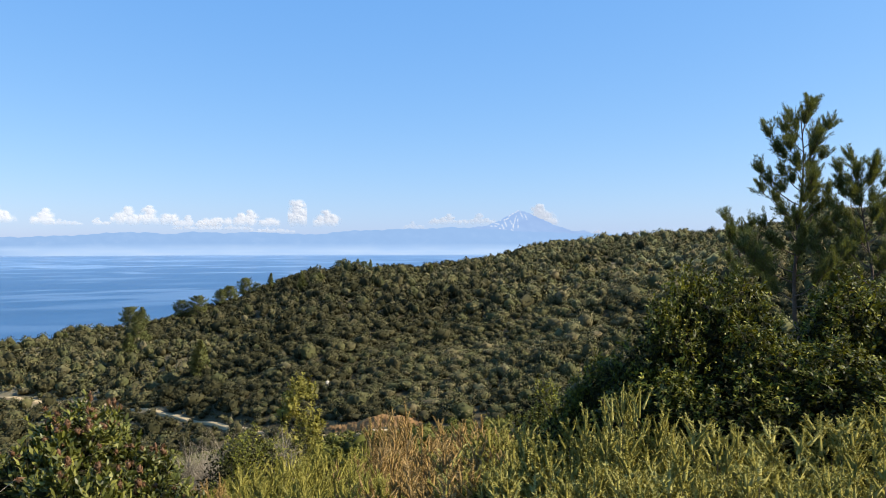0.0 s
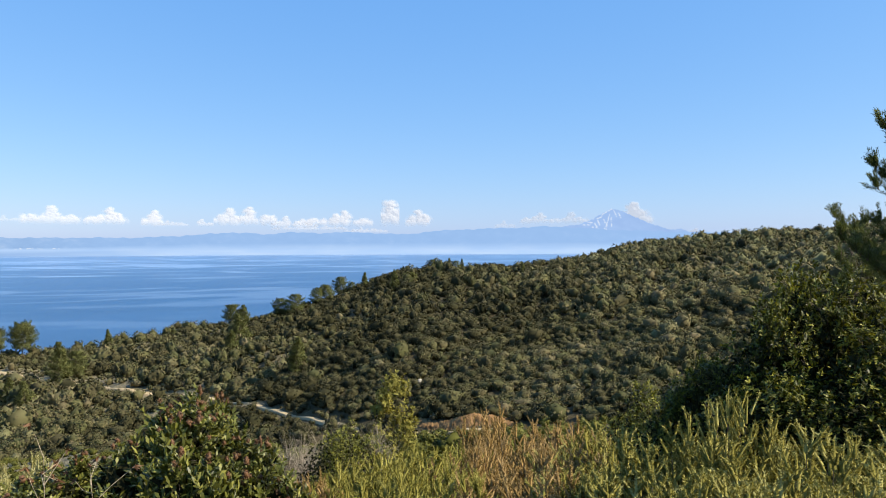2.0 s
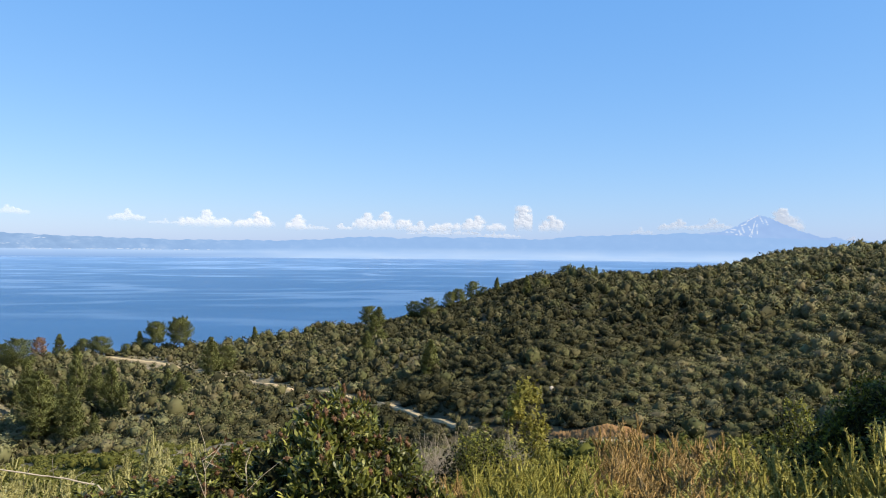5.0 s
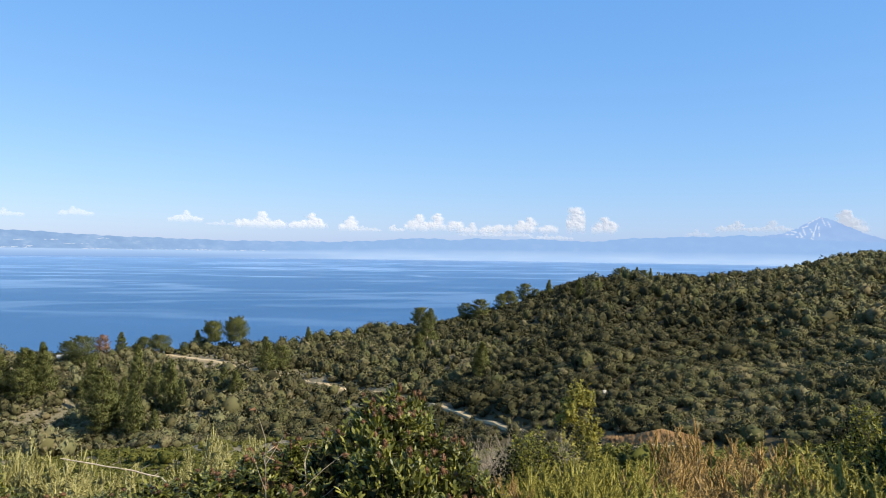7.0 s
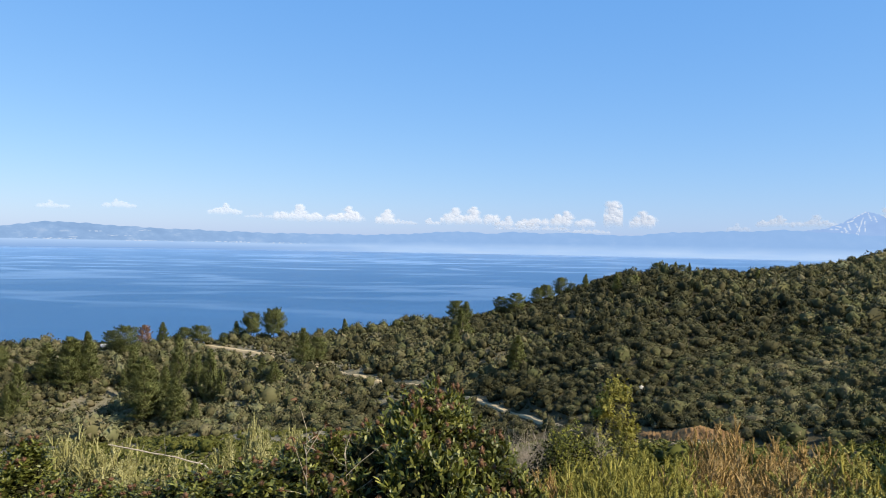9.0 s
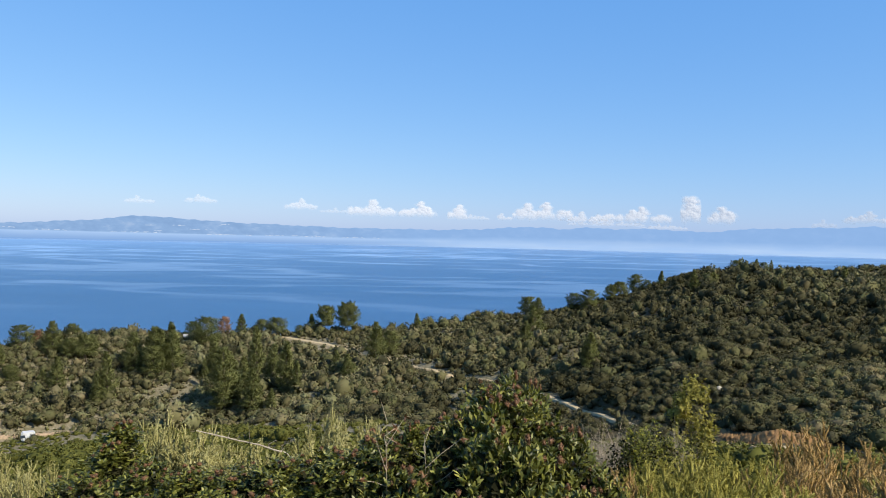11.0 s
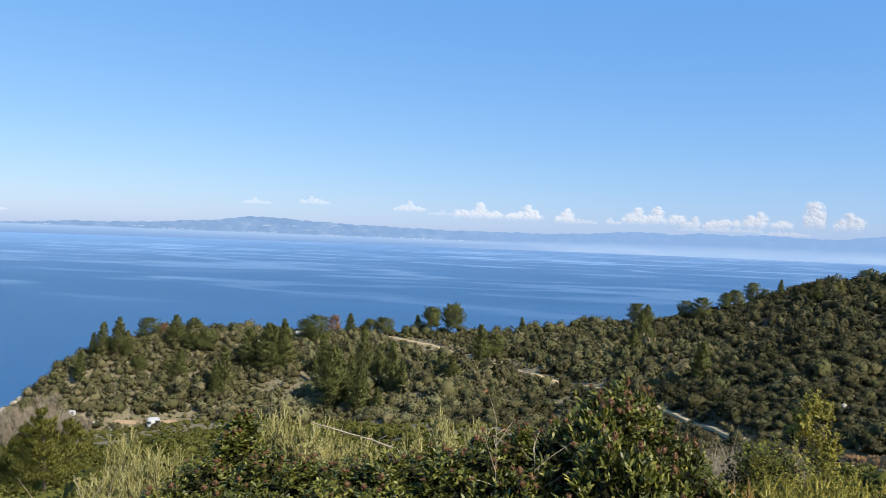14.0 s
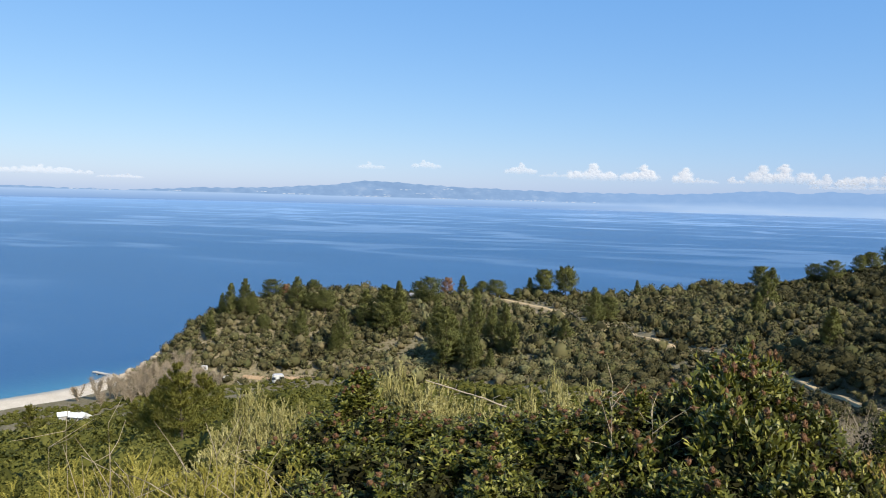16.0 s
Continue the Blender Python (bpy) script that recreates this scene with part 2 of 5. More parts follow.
def build_ground():
    az = np.radians(np.concatenate([np.arange(-180, -82, 4.0), np.arange(-82, 38, 0.6), np.arange(38, 178, 4.0), [180.0]]))
    r = np.concatenate([[0.05, 1, 2], np.arange(3.5, 20, 1.5), np.arange(20, 100, 4), np.arange(100, 420, 2.2), np.arange(420, 700, 20), [900, 1500, 3000, 4900]])
    A, R_ = np.meshgrid(az, r, indexing="ij")
    x, y = R_ * np.sin(A), R_ * np.cos(A)
    z = ground_z(x, y)
    v = np.stack([x, y, z], -1).reshape(-1, 3)
    # darker by bearing and close to the viewpoint, not in clearings
    litter = np.clip((np.degrees(A) + 24) / 8, 0, 1) + np.clip((120 - R_) / 30, 0, 1)
    litter = np.minimum(litter, np.clip(clear_of(x, y) * 2 - 1, 0, 1))
    ob = mesh_object("ground", v, grid_faces(len(az), len(r))[:, ::-1], GROUND, True, [("litter", np.clip(litter, 0, 1).ravel() * 0.9)])
    return tagged(ob, "dry stony slope of soil and thin grass", "ground", kind="structure")


def build_sea():
    az = np.radians(np.concatenate([np.arange(-180, -100, 6.0), np.arange(-100, 40, 1.0), np.arange(40, 179, 6.0), [180.0]]))
    r = np.concatenate([np.arange(150, 420, 4), np.geomspace(425, 4900, 60)])
    A, R_ = np.meshgrid(az, r, indexing="ij")
    x, y = R_ * np.sin(A), R_ * np.cos(A)
    depth = -ground_z(x, y)
    shallow = np.exp(-np.maximum(depth, 0) / 3.0) * (depth > -3)
    v = np.stack([x, y, 0 * x], -1).reshape(-1, 3)
    # far: weight of the painted horizon sheen, by distance and bearing
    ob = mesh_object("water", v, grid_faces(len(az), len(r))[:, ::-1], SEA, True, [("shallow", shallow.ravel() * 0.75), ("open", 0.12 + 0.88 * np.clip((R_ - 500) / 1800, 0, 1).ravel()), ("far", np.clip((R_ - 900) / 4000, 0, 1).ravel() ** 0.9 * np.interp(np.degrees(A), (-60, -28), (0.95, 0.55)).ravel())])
    return tagged(ob, "calm blue sea with paler streaks of slick water", "sea", kind="structure")


build_ground()
build_sea()


# ---- far coast, mountain and clouds ----
def build_far_land():
    # crest of the far coast by bearing: elevation in degrees
    b = (-95, -80, -74.8, -72.8, -70.8, -67.3, -65, -63, -58.2, -55.8, -52.5, -50.5, -47.5, -44.2, -40, -35.8, -31.8, -28.4, -25.5, -22.3, -21, -19.6, -18.5, -15.8, -14.6, -11.8, -9.4, -7.7, -3.5, -1, 0.7, 3, 6, 12, 30)
    e = (0.05, 0.05, 0.04, -0.05, -0.07, -0.12, 0.01, 0.15, 0.28, 0.43, 0.69, 1.02, 0.87, 0.70, 0.60, 0.50, 0.52, 0.52, 0.66, 0.90, 0.86, 0.71, 0.95, 0.83, 0.94, 0.85, 0.74, 0.99, 1.17, 1.21, 1.32, 1.2, 1.0, 0.8, 0.6)
    az = np.arange(-95, 30.01, 0.1)
    top = np.interp(az, b, e)
    top = np.convolve(np.pad(top, 6, "edge"), np.hanning(15)[1:-1] / np.hanning(15)[1:-1].sum(), "valid")
    top = top + 0.035 * np.sin(az * 3.1) * np.sin(az * 1.3 + 1) + 0.02 * np.sin(az * 7.7 + 2)
    r0 = 4700.0
    rows = []
    rng = np.random.default_rng(4)
    n = 40
    # the shore: sharp on one side, lost in painted haze on the other, with hazy water below it
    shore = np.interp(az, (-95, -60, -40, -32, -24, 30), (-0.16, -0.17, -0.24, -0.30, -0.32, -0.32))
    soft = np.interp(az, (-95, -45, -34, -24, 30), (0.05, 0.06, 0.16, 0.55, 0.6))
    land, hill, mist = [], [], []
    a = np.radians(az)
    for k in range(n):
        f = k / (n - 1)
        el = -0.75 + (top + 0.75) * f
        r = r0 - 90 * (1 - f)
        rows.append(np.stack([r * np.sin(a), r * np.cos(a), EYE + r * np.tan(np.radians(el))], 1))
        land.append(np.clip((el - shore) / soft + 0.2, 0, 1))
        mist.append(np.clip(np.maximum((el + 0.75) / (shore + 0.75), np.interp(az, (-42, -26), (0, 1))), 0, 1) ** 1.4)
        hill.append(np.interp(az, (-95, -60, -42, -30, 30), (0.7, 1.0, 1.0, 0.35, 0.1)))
    v = np.stack(rows, 1).reshape(-1, 3)
    m = bpy.data.materials.new("far_coast")
    m.use_nodes = True
    nt = m.node_tree
    nt.nodes.remove(nt.nodes["Principled BSDF"])
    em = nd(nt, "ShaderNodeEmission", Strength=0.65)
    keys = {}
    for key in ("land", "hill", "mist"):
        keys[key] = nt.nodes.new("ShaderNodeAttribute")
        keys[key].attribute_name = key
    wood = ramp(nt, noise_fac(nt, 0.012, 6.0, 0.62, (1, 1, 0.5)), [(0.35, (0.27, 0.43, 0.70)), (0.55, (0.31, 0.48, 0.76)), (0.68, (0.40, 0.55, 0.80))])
    # haze over the land and water is painted into the glowing colour
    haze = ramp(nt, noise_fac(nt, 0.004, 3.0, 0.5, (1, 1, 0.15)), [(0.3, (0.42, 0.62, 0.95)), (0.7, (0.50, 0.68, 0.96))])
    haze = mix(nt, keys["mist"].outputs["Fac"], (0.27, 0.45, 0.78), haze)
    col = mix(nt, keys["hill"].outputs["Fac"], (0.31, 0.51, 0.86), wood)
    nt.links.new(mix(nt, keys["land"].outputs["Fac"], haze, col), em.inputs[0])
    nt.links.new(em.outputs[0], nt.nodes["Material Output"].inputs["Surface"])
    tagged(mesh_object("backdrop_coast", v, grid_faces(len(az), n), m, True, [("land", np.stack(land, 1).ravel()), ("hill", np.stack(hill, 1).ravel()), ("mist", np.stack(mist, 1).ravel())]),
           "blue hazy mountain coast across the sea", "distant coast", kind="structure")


def build_far_mountain():
    az = np.arange(-6, 14.01, 0.05)
    b = (-6, 0, 2.2, 3.2, 4.05, 4.6, 5.2, 5.64, 6.2, 6.97, 8.22, 9.45, 9.9, 10.48, 11.09, 12.5, 14)
    e = (0.2, 0.9, 1.30, 1.42, 1.71, 2.06, 2.34, 2.59, 2.42, 2.08, 1.49, 1.07, 1.00, 1.06, 0.81, 0.4, 0.0)
    top = np.interp(az, b, e) + 0.03 * np.sin(az * 9) * np.sin(az * 4.1) + 0.015 * np.sin(az * 23)
    n = 64
    # gullies and ridges that hold snow: bearing and elevation along each
    streaks = (((4.38, 1.50), (4.7, 1.05), (5.1, 0.49)), ((5.27, 1.54), (5.2, 1.0), (5.1, 0.49)), ((4.13, 1.86), (4.35, 1.85)), ((3.55, 1.42), (4.05, 1.37)), ((2.87, 0.99), (3.2, 0.87)), ((4.9, 2.13), (5.6, 2.55)),
               ((5.44, 2.13), (5.3, 1.6), (5.1, 1.12)), ((4.55, 1.84), (4.9, 1.97)), ((5.75, 2.45), (5.95, 2.0)), ((6.1, 2.25), (6.25, 1.9)), ((4.6, 1.7), (4.75, 1.4)), ((3.9, 1.6), (4.2, 1.55)), ((4.2, 1.25), (4.5, 1.2)),
               ((5.55, 1.9), (5.6, 1.3)), ((1.9, 0.75), (2.2, 0.7)), ((-0.9, 1.1), (-0.4, 1.05)), ((5.0, 1.8), (5.15, 1.5)))
    rows, snow = [], []
    for k in range(n):
        f = k / (n - 1)
        el = -0.6 + (top + 0.6) * f
        r = 4840 - 80 * (1 - f) + 0 * az
        a = np.radians(az)
        rows.append(np.stack([r * np.sin(a), r * np.cos(a), EYE + r * np.tan(np.radians(el))], 1))
        near = np.full_like(az, 9.0)
        for line in streaks:
            for (a0, e0), (a1, e1) in zip(line, line[1:]):
                q = np.clip(((az - a0) * (a1 - a0) + (el - e0) * (e1 - e0)) / ((a1 - a0) ** 2 + (e1 - e0) ** 2), 0, 1)
                near = np.minimum(near, np.hypot(az - a0 - q * (a1 - a0), el - e0 - q * (e1 - e0)))
        ragged = 0.030 + 0.020 * np.sin(az * 23 + el * 9) + 0.020 * np.sin(el * 41 + az * 11)
        snow.append(np.clip(1.2 - near / np.maximum(ragged, 0.008), 0, 0.88))
    v = np.stack(rows, 1).reshape(-1, 3)
    # pale blue of the distance is painted into the mountain's glow
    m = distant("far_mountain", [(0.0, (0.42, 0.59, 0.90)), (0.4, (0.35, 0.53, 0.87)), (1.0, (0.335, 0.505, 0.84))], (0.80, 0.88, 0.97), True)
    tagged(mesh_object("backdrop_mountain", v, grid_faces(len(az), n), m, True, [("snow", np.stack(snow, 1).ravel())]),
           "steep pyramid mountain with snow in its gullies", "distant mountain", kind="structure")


def ico(sub=1):
    bm = bmesh.new()
    bmesh.ops.create_icosphere(bm, subdivisions=sub, radius=1.0)
    v = np.array([p.co[:] for p in bm.verts])
    f = np.array([[q.index for q in p.verts] for p in bm.faces])
    bm.free()
    return v, f


CLOUD = cloud_material()


def puffs(rng, n, m, cells, octaves=4):
    """Soft noise from 0 to 1 on an n by m sheet, with so many cells along its length."""
    out, amp, total = np.zeros((n, m)), 1.0, 0.0
    for o in range(octaves):
        a, b = max(2, int(cells)), max(2, int(cells * m / n))
        g = rng.random((a + 2, b + 2))
        x, y = np.linspace(0, a, n), np.linspace(0, b, m)
        i, j = x.astype(int), y.astype(int)
        u, w = (x - i)[:, None], (y - j)[None]
        u, w = u * u * (3 - 2 * u), w * w * (3 - 2 * w)
        out += amp * ((g[i][:, j] * (1 - u) + g[i + 1][:, j] * u) * (1 - w) + (g[i][:, j + 1] * (1 - u) + g[i + 1][:, j + 1] * u) * w)
        total += amp
        amp *= 0.58
        cells *= 2.1
    return out / total


def cloud(az, lo, hi, wide, seed, label="small white fair-weather cumulus cloud", R0=4868.0, thin=0.0):
    """Cumulus between two elevations, wide in degrees: heaped puffs over a flat base, thinning out towards the rim."""
    rng = np.random.default_rng(seed)
    deg = math.tan(radians(1)) * R0
    tall = hi - lo
    nx, nz = int(np.clip(wide / 0.022, 50, 220)), int(np.clip(tall / 0.022, 26, 80))
    U, W = np.meshgrid(np.linspace(-0.66, 0.66, nx) * wide, np.linspace(-0.30, 1.2, nz) * tall, indexing="ij")
    field = np.full_like(U, -1.0)
    heaps = max(2, int(round(wide / max(tall, 0.3) * 2.3)))
    place = np.sort(rng.uniform(-0.46, 0.46, heaps)) if wide > 1.2 * tall else rng.uniform(-0.12, 0.12, heaps)
    crest = rng.uniform(0.50, 0.85, heaps) * (1 - 0.9 * np.abs(place))
    crest[np.argmin(np.abs(place - rng.uniform(-0.15, 0.15)))] = 1.0
    for c, t in zip(place * wide, crest):
        for n in range(9):
            f = n / 8
            rad = tall * rng.uniform(0.17, 0.27) * (1.15 - 0.45 * f)
            cu, cw = c + rng.normal(0, 0.20) * (1.25 - f) * tall, rad * 0.5 + (tall * t - 1.45 * rad) * f
            field = np.maximum(field, 1 - np.hypot((U - cu) / 1.6, W - cw) / rad)
    cells = max(4, wide / tall * 5.0)
    rag = puffs(rng, nx, nz, cells) - 0.5
    solid = field + 1.15 * rag
    flat = np.clip((W + 0.10 * tall + 0.25 * rag * tall) / (0.38 * tall), 0, 1)
    q = np.clip((solid + 0.32) / 0.85, 0, 1)
    dense = q * q * (3 - 2 * q) * flat * (0.93 - 0.9 * thin)
    edge = np.minimum(np.clip((0.64 * wide - np.abs(U)) / (0.08 * wide), 0, 1), np.clip((1.18 * tall - W) / (0.08 * tall), 0, 1))
    relief = np.sqrt(np.clip(solid + 0.3, 0, 1.3)) * 0.085 * tall * deg
    a = np.radians(az)
    R = R0 - relief
    x = R * np.sin(a) + U * deg * math.cos(a)
    y = R * np.cos(a) - U * deg * math.sin(a)
    z = EYE + (lo + W) * deg
    ob = mesh_object("backdrop_cloud", np.stack([x, y, z], -1).reshape(-1, 3), grid_faces(nx, nz), CLOUD, True, [("dense", (dense * edge).ravel())])
    return tagged(ob, label, "cloud", "clouds over the far coast", "structure")


def build_far_houses():
    rng = np.random.default_rng(31)
    bm = bmesh.new()
    # rows of houses and pale beach: bearings from and to, elevation, how many
    for a0, a1, e, n in ((-58.7, -57.8, 0.0, 9), (-56.6, -54.7, -0.11, 16), (-52.0, -48.8, -0.15, 30), (-49.9, -49.3, 0.34, 7), (-48.0, -47.2, 0.39, 8), (-45.8, -42.6, -0.20, 28), (-44.9, -43.9, 0.52, 9),
                         (-41.6, -37.4, -0.19, 34), (-46.9, -45.2, 0.12, 9), (-49.4, -48.6, -0.04, 8), (-70.9, -68.2, -0.14, 14), (-64.6, -63.4, -0.10, 8), (-37.0, -33.0, -0.2, 14)):
        for i in range(n):
            az, el = rng.uniform(a0, a1), e + rng.normal(0, 0.018)
            r = 4590.0
            x, y, z = r * math.sin(radians(az)), r * math.cos(radians(az)), EYE + r * math.tan(radians(el))
            bmesh.ops.create_cube(bm, size=1.0, matrix=Matrix.Translation((x, y, z)) @ Matrix.Rotation(-radians(az), 4, "Z") @ Matrix.Diagonal((rng.uniform(4, 16), 4, rng.uniform(1.2, 2.8), 1)))
    me = bpy.data.meshes.new("far_houses")
    bm.to_mesh(me)
    bm.free()
    me.materials.append(distant("far_house_white", [(0.0, (0.66, 0.76, 0.92)), (1.0, (0.68, 0.78, 0.92))], None))
    tagged(new("backdrop_houses", me), "specks of white houses along the far shore", "far houses", kind="structure")


build_far_land()
build_far_mountain()
build_far_houses()
# bearing, elevation of base and top, breadth, thinness
CUMULUS = ((-39.0, 1.80, 2.59, 2.2, 0.40), (-33.9, 1.50, 2.66, 3.0, 0.20), (-30.4, 1.48, 2.62, 2.6, 0.05), (-27.4, 1.42, 2.45, 1.5, 0.05), (-26.2, 1.35, 1.75, 2.0, 0.5), (-24.1, 1.38, 1.85, 1.1, 0.30), (-22.5, 1.48, 2.65, 1.6, 0.10), (-20.4, 1.50, 2.80, 2.3, 0.0), (-14.7, 1.40, 2.56, 4.8, 0.0), (-18.0, 1.28, 2.10, 3.0, 0.20), (-10.75, 1.40, 3.32, 1.15, 0.0), (-12.6, 0.90, 1.30, 3.4, 0.45), (-16.6, 1.08, 1.55, 5.6, 0.45), (-8.4, 1.40, 2.58, 2.0, 0.0))
SCRAPS = ((0.3, 1.55, 2.34, 2.8, 0.25), (2.9, 1.55, 2.38, 1.8, 0.30), (-2.2, 1.20, 1.75, 1.3, 0.60), (11.4, 0.55, 1.10, 1.3, 0.40), (-46.2, 2.05, 2.65, 2.0, 0.55), (-50.3, 1.90, 2.40, 1.8, 0.60), (-72.2, 0.85, 1.45, 6.5, 0.55), (-67.5, 0.70, 1.00, 3.0, 0.6), (-36.2, 1.60, 2.00, 3.0, 0.65))
for i, (az, lo, hi, wide, thin) in enumerate(CUMULUS + SCRAPS):
    cloud(az, lo, hi, wide, i + 3, thin=thin)
cloud(6.95, 1.45, 3.05, 2.7, 77, "white cloud heaped behind the mountain's summit", 4895.0)


# ---- track, cut bank, beach ----
def strip(name, points, width, material, lift, label, category, bumps=0.0):
    """A band laid on the land along a line of (bearing, distance) points."""
    pts = np.array([at(*p) for p in points])
    t = np.linspace(0, len(pts) - 1, len(pts) * 14)
    line = np.stack([np.interp(t, np.arange(len(pts)), pts[:, k]) for k in (0, 1)], 1)
    ker = np.hanning(17)[1:-1]
    line = np.stack([np.convolve(np.pad(line[:, k], 7, "reflect", reflect_type="odd"), ker / ker.sum(), "valid") for k in (0, 1)], 1)
    d = np.gradient(line, axis=0)
    d /= np.linalg.norm(d, axis=1, keepdims=True)
    nrm = np.stack([-d[:, 1], d[:, 0]], 1)
    rng = np.random.default_rng(len(points))
    rows = []
    zc = np.pad(ground_z(line[:, 0], line[:, 1]), 4, "edge")
    zc = np.convolve(zc, np.ones(9) / 9, "valid")
    for k, o in enumerate((-0.6, -0.5, -0.25, 0, 0.25, 0.5, 0.6)):
        wide = np.interp(t / t[-1], np.linspace(0, 1, len(width)), width)[:, None]
        p = line + nrm * (o * wide + (rng.normal(0, 0.09, (len(line), 1)) if abs(o) >= 0.5 else 0))
        z = zc + lift + rng.normal(0, bumps, len(line)) if abs(o) < 0.55 else np.minimum(ground_z(p[:, 0], p[:, 1]), zc) - 0.8
        rows.append(np.column_stack([p, z]))
    v = np.stack(rows, 1).reshape(-1, 3)
    return tagged(mesh_object(name, v, grid_faces(len(line), 7), material, True), label, category, kind="structure"), line


ROAD_LINE = ((-41.0, 286), (-39.6, 277), (-37.3, 263), (-35.0, 252), (-32.4, 235), (-29.1, 213), (-26.5, 204), (-24.7, 196), (-22.6, 184), (-20.6, 167), (-18.8, 159), (-17.2, 153),
             (-15.9, 147), (-14.2, 140), (-12, 131), (-9, 121), (-6.4, 113.5), (-4, 111), (-2.5, 110))
road, road_xy = strip("road", ROAD_LINE, (2.4, 2.6, 2.2, 1.1, 1.2, 1.4, 1.6, 2.2, 2.2), TRACK, 0.22, "pale rutted dirt track across the hillside", "track")


def cut_bank():
    """The raw earth face that the track was cut into, with a ragged lip."""
    pts = np.array([at(*p) for p in ((-10.4, 128), (-9, 124), (-7.2, 118), (-5.4, 115), (-3.2, 113.5), (-1.6, 112.6))])
    t = np.linspace(0, len(pts) - 1, 110)
    line = np.stack([np.interp(t, np.arange(len(pts)), pts[:, k]) for k in (0, 1)], 1)
    away = line / np.linalg.norm(line, axis=1, keepdims=True)
    rng = np.random.default_rng(17)
    rough = sum(np.sin(t * f + rng.uniform(0, 6.3)) / f ** 0.6 for f in (0.8, 2.1, 5.3, 11.0))
    tall = (0.55 + 0.22 * rough) * np.clip(np.minimum(t, t[-1] - t) / 0.8, 0.15, 1)
    rows = []
    for back, up in ((-1.0, -0.5), (0.0, 0.05), (0.5, 0.35), (0.8, 0.62), (1.3, 0.86), (2.0, 1.0), (3.4, 1.02), (5.5, 0.5), (7.0, -0.6)):
        p = line + away * (back + rng.normal(0, 0.22, len(line)) + 0.3 * rough * (0 < back < 3))[:, None]
        z = ground_z(line[:, 0], line[:, 1]) + up * tall + rng.normal(0, 0.07, len(line)) * (up > 0)
        if up < 0:
            z = ground_z(p[:, 0], p[:, 1]) + up
        rows.append(np.column_stack([p, z]))
    tagged(mesh_object("earth_bank", np.stack(rows, 1).reshape(-1, 3), grid_faces(len(line), len(rows)), EARTH), "crumbling orange earth bank cut beside the track", "bank", kind="structure")
    return line + away * 1.5


bank_xy = cut_bank()
camp_xy = strip("camp_bank", ((-59.4, 226), (-58.2, 225), (-57, 223.5), (-55.6, 222), (-54.2, 220.5)), (0.9, 2.0, 1.8, 0.8), PALE_EARTH, 0.35, "low orange earth bank behind the campsite", "bank", 0.12)[1]
strip("beach", ((-82, 228), (-78, 231), (-74, 235), (-71, 239), (-69, 243), (-67.2, 250)), (16.0, 16.0), SAND, 0.22, "strip of pale sand beach", "beach")


# ---- plants of the slopes ----
def tris(q):
    q = np.asarray(q)
    return np.concatenate([q[:, [0, 1, 2]], q[:, [0, 2, 3]]])


def tube(points, radii, sides=6):
    p, n = np.asarray(points, float), len(points)
    d = np.gradient(p, axis=0)
    d /= np.linalg.norm(d, axis=1, keepdims=True) + 1e-9
    ref = np.where(np.abs(d[:, 2:3]) > 0.9, np.array([[1.0, 0, 0]]), np.array([[0, 0, 1.0]]))
    u = np.cross(d, ref)
    u /= np.linalg.norm(u, axis=1, keepdims=True) + 1e-9
    w = np.cross(d, u)
    a = np.linspace(0, 2 * np.pi, sides, endpoint=False)
    v = p[:, None] + np.asarray(radii)[:, None, None] * (np.cos(a)[None, :, None] * u[:, None] + np.sin(a)[None, :, None] * w[:, None])
    i = np.arange(n - 1)[:, None] * sides
    k = np.arange(sides)[None, :]
    k2 = (k + 1) % sides
    q = np.stack([i + k, i + k2, i + sides + k2, i + sides + k], -1).reshape(-1, 4)
    return v.reshape(-1, 3), tris(q)


class Heap:
    """Gathers triangles of one part."""

    def __init__(self):
        self.v, self.f, self.t, self.nrm, self.n = [], [], [], [], 0

    def add(self, v, f, tint=0.5, normals=None):
        self.v.append(v)
        self.f.append(np.asarray(f) + self.n)
        self.t.append(np.full(len(v), tint) if np.isscalar(tint) else tint)
        if normals is not None:
            self.nrm.append(normals)
        self.n += len(v)

    def make(self, name, material, parent=None, label="", smooth=False):
        ob = mesh_object(name, np.concatenate(self.v), np.concatenate(self.f), material, smooth or bool(self.nrm), [("tint", np.concatenate(self.t))],
                         np.concatenate(self.nrm) if self.nrm else None)
        if parent:
            ob.parent = parent
        if label:
            ob["label"] = label
        return ob


def unit(a):
    return a / (np.linalg.norm(a, axis=-1, keepdims=True) + 1e-9)


def blades(rng, base, way, length, width, jitter=0.5):
    """Slim triangles that start at base and point along way."""
    n = len(base)
    way = unit(way + rng.normal(0, jitter, (n, 3)))
    side = unit(np.cross(way, rng.normal(0, 1, (n, 3))))
    length = np.broadcast_to(length, n)[:, None] * rng.uniform(0.7, 1.3, (n, 1))
    width = np.broadcast_to(width, n)[:, None]
    a, b, c = base - side * width / 2, base + side * width / 2, base + way * length
    return np.stack([a, b, c], 1).reshape(-1, 3), np.arange(3 * n).reshape(-1, 3)


